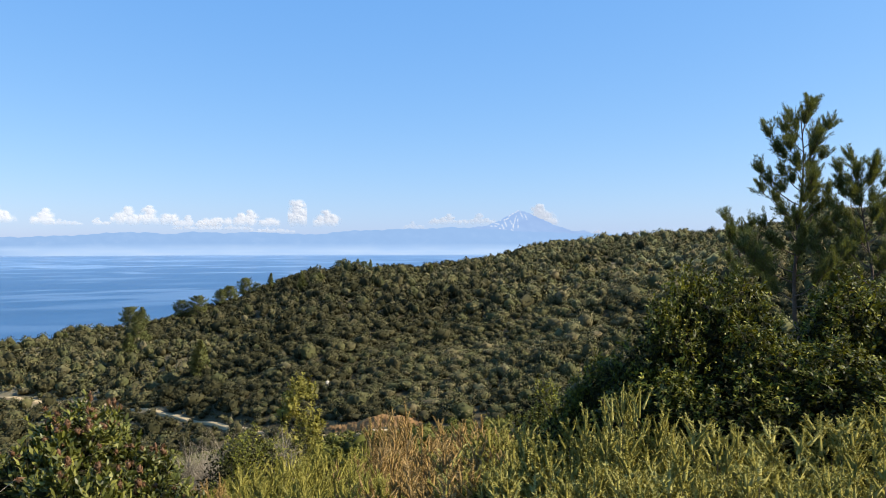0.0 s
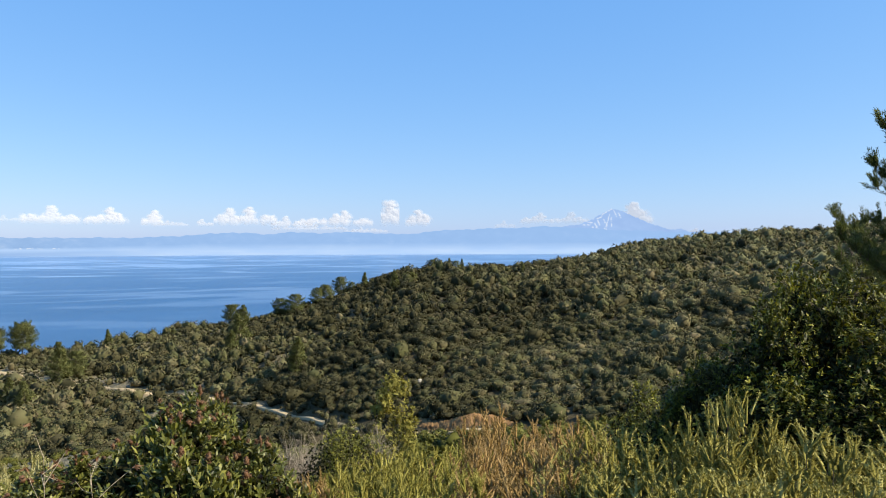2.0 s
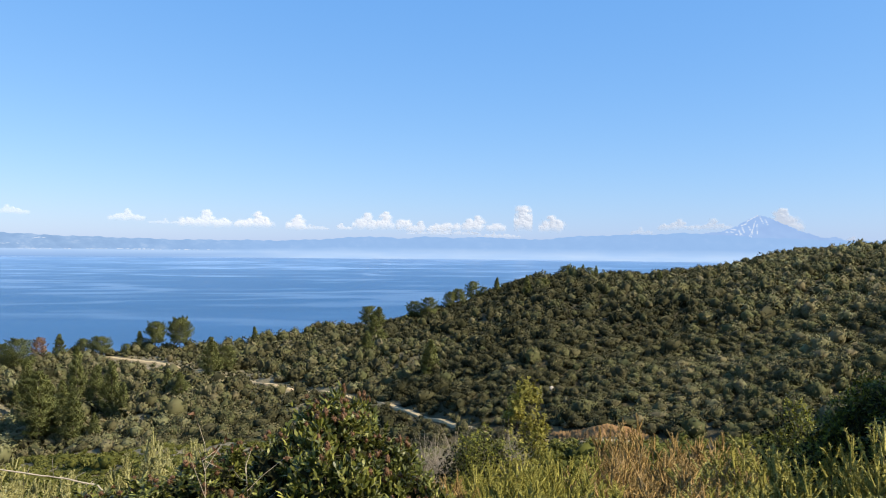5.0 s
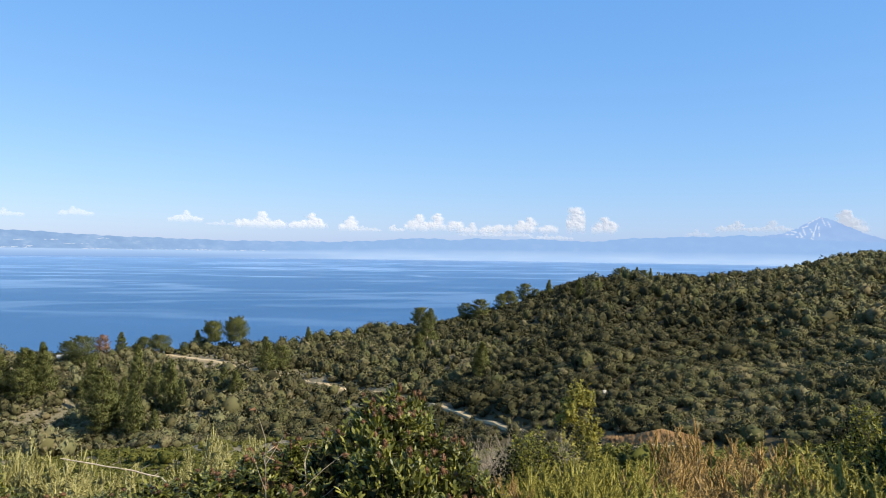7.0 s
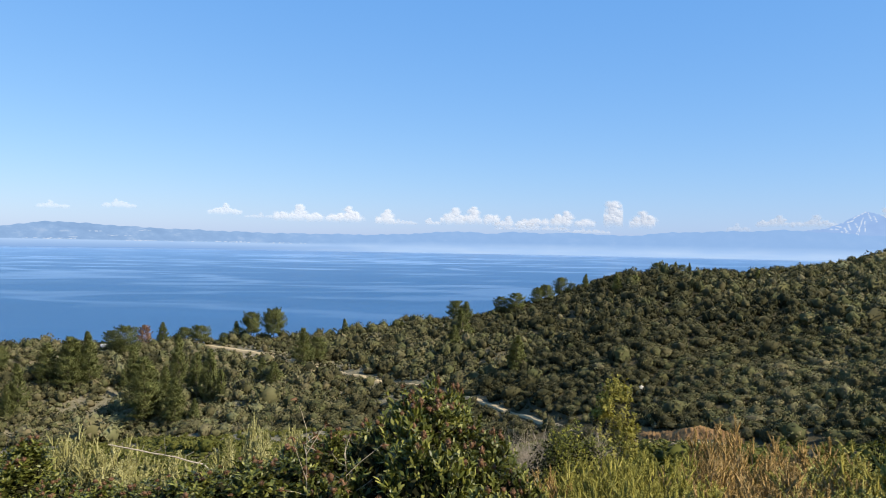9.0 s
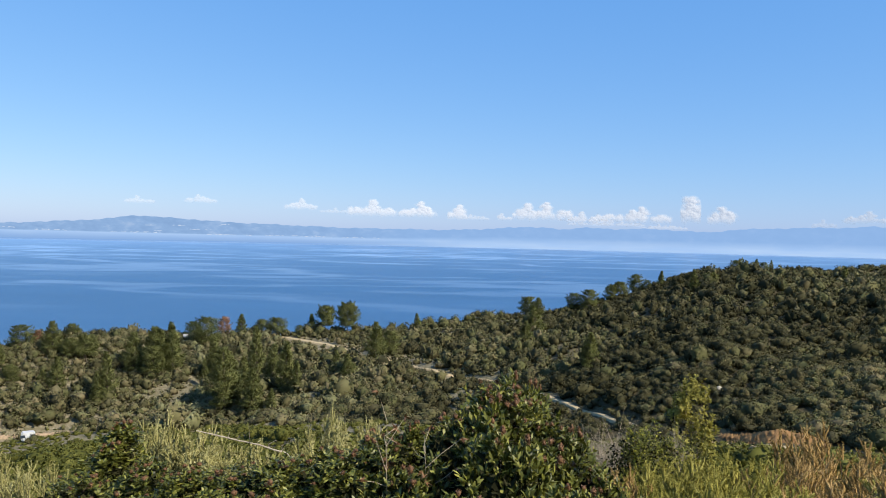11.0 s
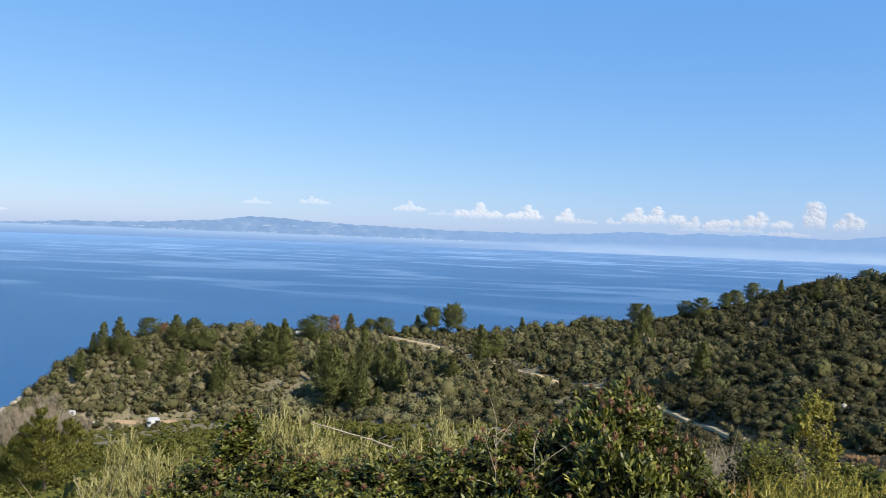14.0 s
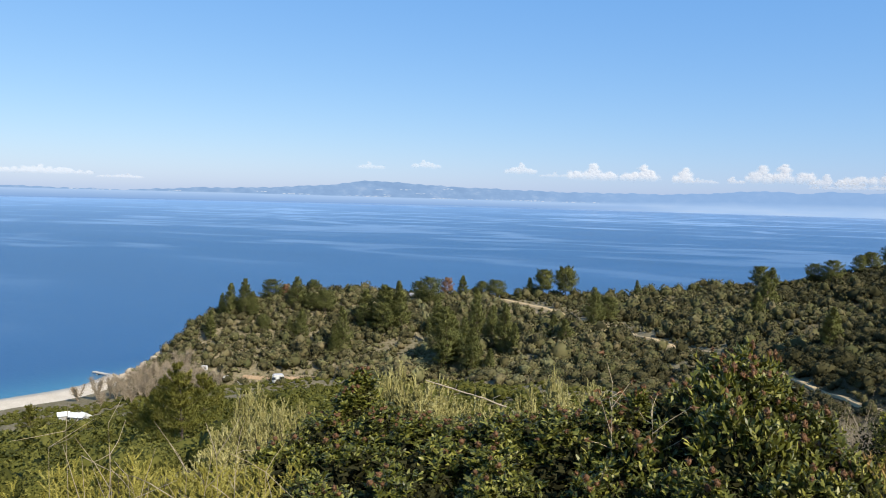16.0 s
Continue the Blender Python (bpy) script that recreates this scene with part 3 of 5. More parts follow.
def shrub_form(seed, leaves, size, lobes=6, fine=1):
    """A rounded bush of radius 1: a lumpy heart and leaf sprays that follow its swell. Vertices, faces, tints, normals."""
    rng = np.random.default_rng(seed)
    c = np.column_stack([rng.uniform(-0.58, 0.58, (lobes, 2)), rng.uniform(0.2, 0.85, lobes)])
    c[0] = (0, 0, 0.55)
    rad = rng.uniform(0.28, 0.52, lobes)
    rad[0] = 0.62
    H = Heap()
    dirs, bf = ico(fine)
    reach = np.zeros(len(dirs))
    face = dirs.copy()
    for cc, rr in zip(c, rad):
        b = dirs @ (cc - (0, 0, 0.4))
        q = ((cc - (0, 0, 0.4)) ** 2).sum() - rr * rr
        disc = b * b - q
        far = np.where(disc > 0, b + np.sqrt(np.maximum(disc, 0)), 0.3)
        face = np.where((far > reach)[:, None], dirs * far[:, None] - (cc - (0, 0, 0.4)), face)
        reach = np.maximum(reach, far)
    reach *= rng.uniform(0.90, 1.06, len(dirs))
    heart = dirs * reach[:, None] * 0.93 + (0, 0, 0.4)
    heart[:, 2] = np.maximum(heart[:, 2], -0.25)
    H.add(heart, bf, rng.uniform(0.30, 0.50, len(heart)), unit(face))
    k = rng.integers(0, lobes, leaves * 3)
    d = unit(rng.normal(0, 1, (leaves * 3, 3)) + (0, 0, 0.35))
    p = c[k] + d * rad[k][:, None] * rng.uniform(0.90, 1.10, (leaves * 3, 1))
    inside = (np.linalg.norm(p[:, None] - c[None], axis=2) < rad[None] * 0.88).any(1)
    ok = np.where(~inside & (p[:, 2] > -0.15))[0][:leaves]
    p, d = p[ok], d[ok]
    flat = rng.normal(0, 1, p.shape)
    flat = unit(flat - d * (flat * d).sum(1, keepdims=True))
    side = np.cross(flat, d)
    way = flat + d * rng.normal(0.22, 0.25, (len(p), 1))
    L = size * rng.uniform(0.7, 1.4, (len(p), 1))
    v = np.stack([p - side * L * 0.42, p + side * L * 0.42, p + way * L], 1).reshape(-1, 3)
    f = np.arange(3 * len(p)).reshape(-1, 3)
    H.add(v, f, np.repeat(rng.uniform(0.30, 0.78, len(p)), 3), np.repeat(unit(d + rng.normal(0, 0.38, d.shape)), 3, 0))
    return np.concatenate(H.v), np.concatenate(H.f), np.concatenate(H.t), np.concatenate(H.nrm)


def scatter(name, forms, spots, material, label, category):
    """One object of many bushes: spots are x, y, radius, height ratio, tint."""
    rng = np.random.default_rng(len(spots))
    V, F, T, N, n = [], [], [], [], 0
    kind = rng.integers(0, len(forms), len(spots))
    for j, (fv, ff, ft, fn) in enumerate(forms):
        s = spots[kind == j]
        if not len(s):
            continue
        a = rng.uniform(0, 2 * np.pi, len(s))
        ca, sa = np.cos(a)[:, None], np.sin(a)[:, None]
        x = (fv[None, :, 0] * ca - fv[None, :, 1] * sa) * s[:, 2:3] + s[:, 0:1]
        y = (fv[None, :, 0] * sa + fv[None, :, 1] * ca) * s[:, 2:3] + s[:, 1:2]
        z = fv[None, :, 2] * s[:, 2:3] * s[:, 3:4] + ground_z(s[:, 0], s[:, 1])[:, None]
        V.append(np.stack([x, y, z], -1).reshape(-1, 3))
        N.append(np.stack([fn[None, :, 0] * ca - fn[None, :, 1] * sa, fn[None, :, 0] * sa + fn[None, :, 1] * ca, fn[None, :, 2] / s[:, 3:4]], -1).reshape(-1, 3))
        F.append((ff[None] + (np.arange(len(s)) * len(fv))[:, None, None]).reshape(-1, 3) + n)
        T.append(np.clip(ft[None] * 0.6 + s[:, 4:5] - 0.3, 0, 1).ravel())
        n += len(s) * len(fv)
    ob = mesh_object(name, np.concatenate(V), np.concatenate(F), material, True, [("tint", np.concatenate(T))], np.concatenate(N))
    return tagged(ob, label, category, kind="stuff")


def wave(x, y, s, k=0.0):
    return np.sin(x * s + 1.7 + k) * np.sin(y * s * 1.13 + 0.3 - k) + 0.6 * np.sin(x * s * 2.3 + y * s * 1.9 + k) * np.sin(y * s * 2.7 - x * s + 2)


def near_line(x, y, line):
    d = np.full(len(x), 1e9)
    for p in line:
        d = np.minimum(d, np.hypot(x - p[0], y - p[1]))
    return d


def cover(seed, az0, az1, step, inner, outer):
    """Uneven spots between two distances, told as shares of the way from foot to crest."""
    rng = np.random.default_rng(seed)
    g = np.arange(-460, 461, step)
    x, y = (a.ravel() + rng.uniform(-0.62, 0.62, a.size) * step for a in np.meshgrid(g, g))
    a, r = np.degrees(np.arctan2(x, y)), np.hypot(x, y)
    fr, cr = np.interp(a, AZ, foot_r), np.interp(a, AZ, crest_r)
    s = (r - fr) / (cr - fr)
    ok = (a > az0) & (a < az1) & (s > inner) & (r < cr + outer) & (ground_z(x, y) > 2.2)
    return x[ok], y[ok], a[ok], r[ok], s[ok], rng


def hill_cover():
    x, y, a, r, s, rng = cover(5, -67, 36, 2.15, -0.02, 3)
    open_land = np.clip((-a - 18) / 14, 0, 1)
    bare = wave(x, y, 0.13) + 0.5 * wave(x, y, 0.3, 2) > 0.95
    keep = ~(bare & (rng.random(len(x)) < 0.7 * open_land))
    keep &= (rng.random(len(x)) > 0.04 * (1 - open_land))
    d = near_line(x, y, road_xy)
    keep &= ((d > 1.7) | ((a > -22) & (d > 0.95)) | (a > -15.8))
    keep &= (near_line(x, y, bank_xy) > 2.1) & (near_line(x, y, camp_xy) > 2.6)
    keep &= (clear_of(x, y) > 1) | (rng.random(len(x)) < 0.12)
    keep &= ~((a < -52.5) & (r < 227) & (rng.random(len(x)) < 0.2))
    keep &= ~((a < -54) & (a > -63) & (np.abs(r - 224) < 4) & (rng.random(len(x)) < 0.45))
    x, y, a, r, s, d, o = (q[keep] for q in (x, y, a, r, s, d, open_land))
    size = np.clip(np.exp(rng.normal(0.22, 0.42, len(x))), 0.5, 2.9) * (1 + 0.20 * wave(x, y, 0.11, 1))
    size *= np.where(d < np.where(a > -22, 2.0, 4.0), 0.65, 1)
    # bushes on the camera's side of the upper track sized by bearing so that it shows
    road_r = np.interp(a, [p[0] for p in ROAD_LINE], [p[1] for p in ROAD_LINE])
    size *= np.where((a > -42) & (a < -15) & (r < road_r) & (r > road_r - 12), np.interp(a, (-34, -32, -30, -21, -20), (0.5, 0.7, 1.0, 1.0, 0.6)), 1)
    size = np.where((r < 190) & (a > -30), size * 0.86, size * (1 + 0.22 * o))
    size = np.where(clear_of(x, y) < 1, 0.45, size)
    size = np.where(r > np.interp(a, AZ, crest_r) - 30, np.minimum(size, 0.95 + 0.9 * rng.random(len(x))), size)
    big = rng.random(len(x)) > 0.94
    size[big & (r < np.interp(a, AZ, crest_r) - 30)] *= 1.2
    # tone by bearing paints the hill's shaded stretch darker and its hazier end lighter
    tint = np.clip(np.interp(a, (-30, -20, -12, -4, 6, 16), (0.30, 0.23, 0.20, 0.26, 0.50, 0.60)) + 0.18 * wave(x, y, 0.045) + rng.normal(0, 0.19, len(x)) + 0.24 * o, 0.05, 0.95)
    spots = np.column_stack([x, y, size, rng.uniform(0.6, 1.45, len(x)), tint])
    # smaller bushes that close the cover on the lower slope
    lx, ly, la, lr, ls, lr_ = cover(8, -26, 36, 1.9, 0.0, 3)
    ok = (lr < 205) & (near_line(lx, ly, road_xy) > 2.0) & (near_line(lx, ly, bank_xy) > 2.3)
    lx, ly, la = lx[ok], ly[ok], la[ok]
    low = np.column_stack([lx, ly, np.clip(np.exp(lr_.normal(-0.12, 0.28, len(lx))), 0.5, 1.5), lr_.uniform(0.7, 1.5, len(lx)),
                           np.clip(np.interp(la, (-20, -12, -4, 6), (0.22, 0.20, 0.26, 0.42)) + 0.18 * wave(lx, ly, 0.045) + lr_.normal(0, 0.17, len(lx)), 0.05, 0.95)])
    # a closer growth on the headland
    hx, hy, ha, hr, hs, hr_ = cover(6, -66, -40, 2.7, 0.06, 3)
    ok = (near_line(hx, hy, road_xy) > 2.5) & (wave(hx, hy, 0.13) < 1.15) & (clear_of(hx, hy) > 1) & (near_line(hx, hy, camp_xy) > 2.8)
    hx, hy = hx[ok], hy[ok]
    extra = np.column_stack([hx, hy, hr_.uniform(1.0, 2.2, len(hx)), hr_.uniform(0.8, 1.2, len(hx)), np.clip(hr_.normal(0.50, 0.16, len(hx)), 0, 1)])
    # bushes along the headland's skyline, and before the caravans
    ka = np.arange(-63, -24, 0.33) + hr_.normal(0, 0.2, 119)[:len(np.arange(-63, -24, 0.33))]
    kr = np.interp(ka, AZ, crest_r) - hr_.uniform(-3, 9, len(ka))
    kr = np.concatenate([kr, [196.6, 196.8, 219.8, 219.9, 222.8, 226.8, 227]])
    ka = np.concatenate([ka, [-56.95, -56.55, -59.9, -59.2, -60.9, -62.4, -61.7]])
    kx, ky = kr * np.sin(np.radians(ka)), kr * np.cos(np.radians(ka))
    ks = hr_.uniform(0.9, 2.0, len(ka))
    ks *= 1.6
    ks[-7:] = 1.2
    ok = near_line(kx, ky, road_xy) > 3
    row = np.column_stack([kx, ky, ks, hr_.uniform(0.8, 1.3, len(ka)), np.clip(hr_.normal(0.45, 0.16, len(ka)), 0, 1)])[ok]
    # small tufts on the open ground
    tx, ty, ta, tr, ts, tr_ = cover(7, -67, -7, 1.9, -0.3, 2)
    few = ((ta < -20) & (ts > 0) | (ts < 0.1) & (ta > -30)) & (near_line(tx, ty, road_xy) > 1.9) & (tr_.random(len(tx)) < 0.75)
    tx, ty = tx[few], ty[few]
    tuft = np.column_stack([tx, ty, tr_.uniform(0.3, 0.95, len(tx)), tr_.uniform(0.7, 1.2, len(tx)), np.clip(tr_.normal(0.62, 0.2, len(tx)), 0, 1)])
    scatter("tuft_maquis", [shrub_form(i + 80, 22, 0.40, 5) for i in range(4)], tuft, MAQUIS, "low tufts and cushions of heath on the open slope", "low heath")
    spots = np.concatenate([spots, low, extra, row])
    r = np.hypot(spots[:, 0], spots[:, 1])
    near = r < 190
    scatter("hillside_maquis", [shrub_form(i, 210, 0.15, 11) for i in range(7)], spots[near], MAQUIS, "dense dark olive-green maquis bushes on the lower slopes", "maquis")
    scatter("crest_maquis", [shrub_form(i + 20, 100, 0.20, 8) for i in range(7)], spots[~near], MAQUIS, "rounded olive-green maquis bushes covering the ridge", "maquis")


def slope_cover():
    """Bushes of the slope that falls from the camera's side."""
    rng = np.random.default_rng(11)
    g = np.arange(-240, 241, 2.7)
    x, y = (q.ravel() + rng.uniform(-0.5, 0.5, q.size) * 2.9 for q in np.meshgrid(g, g))
    a, r = np.degrees(np.arctan2(x, y)), np.hypot(x, y)
    fr = np.interp(a, AZ, foot_r)
    z = ground_z(x, y)
    ok = (a > -84) & (a < 38) & (r > 25) & (r < fr * 0.99) & (z > 2.6)
    by_road = near_line(x, y, road_xy)
    ok &= ((by_road > 1.5) | ((a > -15.5) & (a < -11)) | (a > -1))
    ok &= ~((a < -52.5) & (r > 190) & (rng.random(len(x)) < 0.25))
    # tops kept under the camera's sightlines to the track and the foot of the hill
    lim = np.interp(a, (-75, -66, -56, -50, -44, -39, -30, -16, 0, 10, 20, 30), (-15.9, -15.4, -14.4, -13.9, -13.6, -14.2, -14.6, -14.0, -13.4, -11.8, -9.0, -7.0))
    size = rng.uniform(1.3, 2.4, len(x))
    size = np.where(by_road < 6, np.minimum(size, 0.75), size)
    ok &= near_line(x, y, bank_xy) > 2.1
    size = np.where((a > -11) & (a < 0) & (r > 104), np.minimum(size, 0.45), size)
    sight_strip = (a > -47.5) & (a < -39) & (r < np.interp(a, (-47.4, -46.2, -43.1, -40.1, -39), (212, 202, 151, 126, 118)))
    lim = np.where(sight_strip, np.interp(a, (-47.4, -46.2, -43.1, -40.1, -39), (-14.0, -14.1, -14.9, -15.7, -15.9)), lim)
    lim = lim - 2.2 * np.clip((50 - r) / 20, 0, 1) * (a < -40)
    room = EYE + r * np.tan(np.radians(lim)) - z
    size = np.maximum(np.minimum(size, room / 1.15), np.where(r > 0.8 * fr, rng.uniform(0.4, 1.0, len(x)), 0))
    ok &= (size > 0.4) & ((r > 62) | (a < -40) | (a > 9))
    x, y, a, r, size = x[ok], y[ok], a[ok], r[ok], size[ok]
    tint = np.clip(0.60 + 0.12 * wave(x, y, 0.06) + rng.normal(0, 0.12, len(x)), 0.2, 1)
    spots = np.column_stack([x, y, size, rng.uniform(0.8, 1.1, len(x)), tint])
    # a low carpet over the strip kept low for the camera's view
    gx, gy = (q.ravel() + rng.uniform(-0.6, 0.6, q.size) for q in np.meshgrid(np.arange(-165, -60, 1.15), np.arange(75, 165, 1.15)))
    ga, gr = np.degrees(np.arctan2(gx, gy)), np.hypot(gx, gy)
    pr = np.interp(ga, (-47.6, -45.6, -43.2, -39.8), (186, 168, 145, 117))
    low = (ga > -48) & (ga < -37) & (gr > pr - 34) & (gr < pr + 9)
    gx, gy, ga, gr = gx[low], gy[low], ga[low], gr[low]
    # and among the bare trees behind the beach
    bx, by = (q.ravel() + rng.uniform(-0.9, 0.9, q.size) for q in np.meshgrid(np.arange(-222, -150, 1.9), np.arange(45, 130, 1.9)))
    ba, br = np.degrees(np.arctan2(bx, by)), np.hypot(bx, by)
    low = (ba > -77) & (ba < -55) & (br > 150) & (br < 224) & (ground_z(bx, by) > 2.4) & (rng.random(len(bx)) < 0.8)
    gx, gy = np.concatenate([gx, bx[low]]), np.concatenate([gy, by[low]])
    lowly = np.column_stack([gx, gy, rng.uniform(0.5, 0.95, len(gx)), rng.uniform(0.35, 0.55, len(gx)), np.clip(rng.normal(0.58, 0.13, len(gx)), 0.2, 1)])
    scatter("path_maquis", [shrub_form(i + 90, 26, 0.36, 5) for i in range(4)], lowly, MAQUIS_BRIGHT, "low green scrub on the slope and behind the beach", "low scrub")
    near = (r < 75) & (a < -40)
    scatter("slope_maquis", [shrub_form(i + 40, 130, 0.18, 8) for i in range(6)], spots[~near], MAQUIS_BRIGHT, "fresh green bushes on the slope below the viewpoint", "maquis")
    scatter("near_maquis", [shrub_form(i + 60, 720, 0.083, 10) for i in range(5)], spots[near], MAQUIS_BRIGHT, "fine-leaved yellowish green bushes close below the viewpoint", "maquis")


MAQUIS_BRIGHT = leafy("bright_maquis_leaf", (0.024, 0.026, 0.007), (0.090, 0.090, 0.020), (0.175, 0.165, 0.045), rough=0.8, spec=0.04, translucent=0.12, island=0.3)
hill_cover()
slope_cover()


# ---- trees ----
def pine(name, tall, seed, material, tag, form="cone", bare=0.06, spread=0.21, whorls=17, arms=6, per=46, blade=0.30, thin=0.016, lean=0.0, needle=0.42):
    """A pine: tapered trunk, limbs in whorls, and on each limb a flat pad of needles."""
    rng = np.random.default_rng(seed)
    top = tagged(new(name), *tag)
    wood, crown = Heap(), Heap()
    k = np.linspace(0, 1, 9)
    bend = np.cumsum(rng.normal(0, 0.012 * tall, (9, 2)), 0) * k[:, None]
    spine = np.column_stack([bend[:, 0] + lean * tall * k ** 1.5, bend[:, 1], k * tall])
    wood.add(*tube(spine, np.maximum(tall * thin * (1 - k) ** 0.8, 0.012), 7))
    for h in np.linspace(bare, 0.96, whorls) + rng.uniform(-0.012, 0.012, whorls):
        c = np.array([np.interp(h, k, spine[:, j]) for j in range(3)])
        u = (h - bare) / (1 - bare)
        if form == "cone":
            reach = max(1 - u, 0) ** 0.8 * min(1, 0.65 + 2.2 * u) + 0.07
        elif form == "dome":
            reach = math.sqrt(max(1 - (1.25 * u - 0.26) ** 2, 0.06))
        else:
            reach = math.sqrt(max(1 - (1.75 * u - 0.60) ** 2 / 1.30, 0.06))
        for a in rng.uniform(0, 6.3) + np.arange(arms) * 6.283 / arms + rng.normal(0, 0.25, arms):
            if rng.random() < 0.10:
                continue
            L = tall * spread * reach * rng.uniform(0.7, 1.2)
            d = unit(np.array([math.cos(a), math.sin(a), rng.uniform(-0.05, 0.35) + (0.6 if form == "cone" else 0.25) * u]))
            s = np.linspace(0, 1, 4)[:, None]
            limb = c + d * L * s + np.array([0, 0, 0.16 * L]) * s ** 2
            wood.add(*tube(limb, np.maximum(tall * thin * 0.28 * (1 - h) + 0.012, 0.012) * (1 - 0.8 * s[:, 0]), 3))
            n = int(per * (0.35 + 0.65 * reach))
            q = rng.uniform(0.12, 1.0, (n, 1)) ** 0.65 * 1.06
            side = unit(np.cross(d, (0, 0, 1.0)))
            p = c + d * L * q + np.array([0, 0, 0.16 * L]) * q ** 2 + side * rng.normal(0, 0.21, (n, 1)) * L * (1.15 - 0.5 * q)
            p[:, 2] += rng.normal(0.03, 0.05 * L + 0.06, n)
            v, f = blades(rng, p, d * 0.45 + side * rng.normal(0, 0.35, (n, 1)) + np.array([0, 0, 0.55]), blade, blade * needle, 0.40)
            crown.add(v, f, np.repeat(np.clip(rng.normal(0.48, 0.15) + rng.normal(0, 0.10, n), 0, 1), 3), np.repeat(unit((p - c) * (1, 1, 0.6) / max(L, 0.3) * 0.9 + np.array([0, 0, 0.45]) + rng.normal(0, 0.30, (n, 3))), 3, 0))
    tip = np.repeat(spine[-1:], 30, 0) - np.array([0, 0, 1.0]) * rng.uniform(0, 0.05 * tall, (30, 1)) + rng.normal(0, 0.06, (30, 3))
    crown.add(*blades(rng, tip, np.repeat([[0, 0, 1.0]], 30, 0), blade, blade * needle, 0.5), 0.5, np.repeat(unit(rng.normal(0, 0.6, (30, 3)) + (0, 0, 0.6)), 3, 0))
    wood.make("trunk", BARK, top, "grey-brown bark")
    crown.make("crown", material, top)
    return top


PINES_GROUP = "pines on the headland and ridge"
PINE_DRY = leafy("dry_pine_needle", (0.14, 0.07, 0.04), (0.30, 0.16, 0.09), (0.42, 0.26, 0.16), translucent=0.1)
tag = ("dark green conical pine with layered branches on the slope", "pine", PINES_GROUP)
MODELS = [pine("pine", 9.0, 70 + i, PINE, tag, bare=0.04 + 0.03 * (i % 3), spread=0.23 + 0.03 * (i % 4), whorls=15 + i % 4, per=170, blade=0.38, needle=0.20, lean=0.02 * (i - 2)) for i in range(6)]
tag_b = ("broad round-headed pine with branches low down", "pine", PINES_GROUP)
BROAD = [pine("pine", 9.0, 80 + i, PINE, tag_b, form="dome", bare=0.08 + 0.05 * i, spread=0.44, whorls=12, arms=8, per=230, blade=0.38, needle=0.20, lean=0.04 * (i - 1)) for i in range(4)]
tag_r = ("round-topped pine with a bare lower trunk on the skyline", "pine", PINES_GROUP)
ROUND = [pine("pine", 8.5, 90 + i, PINE, tag_r, form="round", bare=0.34, spread=0.42, whorls=13, arms=8, per=220, blade=0.38, needle=0.20) for i in range(2)]
tag_d = ("dead pine with rusty brown needles among green pines", "pine", PINES_GROUP)
DRY = [pine("pine", 6.0, 95, PINE_DRY, tag_d, form="dome", bare=0.1, spread=0.30, whorls=11, per=80)]


def plant(ob, az, r, k, turn, sink=0.1, squash=1.0):
    x, y = at(az, r)
    z = float(ground_z(x, y)) - sink
    return Matrix.Translation((x, y, z)) @ Matrix.Rotation(turn, 4, "Z") @ Matrix.Diagonal((k * squash, k * squash, k, 1))


def stand(models, spots, tall, seed, slim=(0.85, 1.2)):
    rng = random.Random(seed)
    used = set()
    for i, (az, r, h) in enumerate(spots):
        ob = models[i % len(models)]
        m = plant(ob, az, r, h / tall, rng.uniform(0, 6.28), squash=rng.uniform(*slim))
        if ob.name in used:
            twin = copy_thing(ob, m)
            twin.matrix_basis = m
        else:
            ob.matrix_basis = m
            used.add(ob.name)


# bearing, distance, height
HEADLAND_PINES = (
    (-60.9, 257, 7.7), (-60.3, 255, 10.4), (-59.3, 253, 11.9), (-55.5, 258, 10.2), (-61.7, 244, 9.1), (-55.3, 239, 10.4), (-52.1, 230, 13.7), (-52.8, 229, 9.1), (-50.5, 248, 12.7),
    (-49.2, 243, 14.5), (-47.9, 242, 16.0), (-48.5, 243, 13.8), (-45.8, 233, 8.2), (-45.1, 238, 12.7), (-44.4, 206, 16.3), (-56.1, 241, 6.5), (-58.7, 252, 8.4), (-43.2, 284, 8.4))
TRACK_PINES = (
    (-42.1, 228, 15.1), (-40.0, 208, 13.7), (-38.2, 282, 7.5), (-33.5, 234, 12.2), (-30.4, 284, 7.3), (-26.2, 291, 3.4), (-44.1, 209, 13.8), (-42.4, 199, 11.3), (-35.5, 210, 7.1),
    (-36.4, 218, 7.5), (-43.7, 206, 7.8), (-41.1, 196, 6.0), (-39.2, 204, 9.0), (-43.0, 214, 11.0), (-41.0, 216, 11.5))
RIDGE_PINES = (
    (-21.4, 292, 7.7), (-12.7, 306, 6.3), (-10.4, 255, 7.5), (-6.4, 329, 6.8), (-5.4, 331, 5.1), (-0.9, 297, 4.9), (-22.3, 221, 8.7), (-17.7, 184, 9.0), (-21.6, 238, 9.9), (20.4, 374, 4))
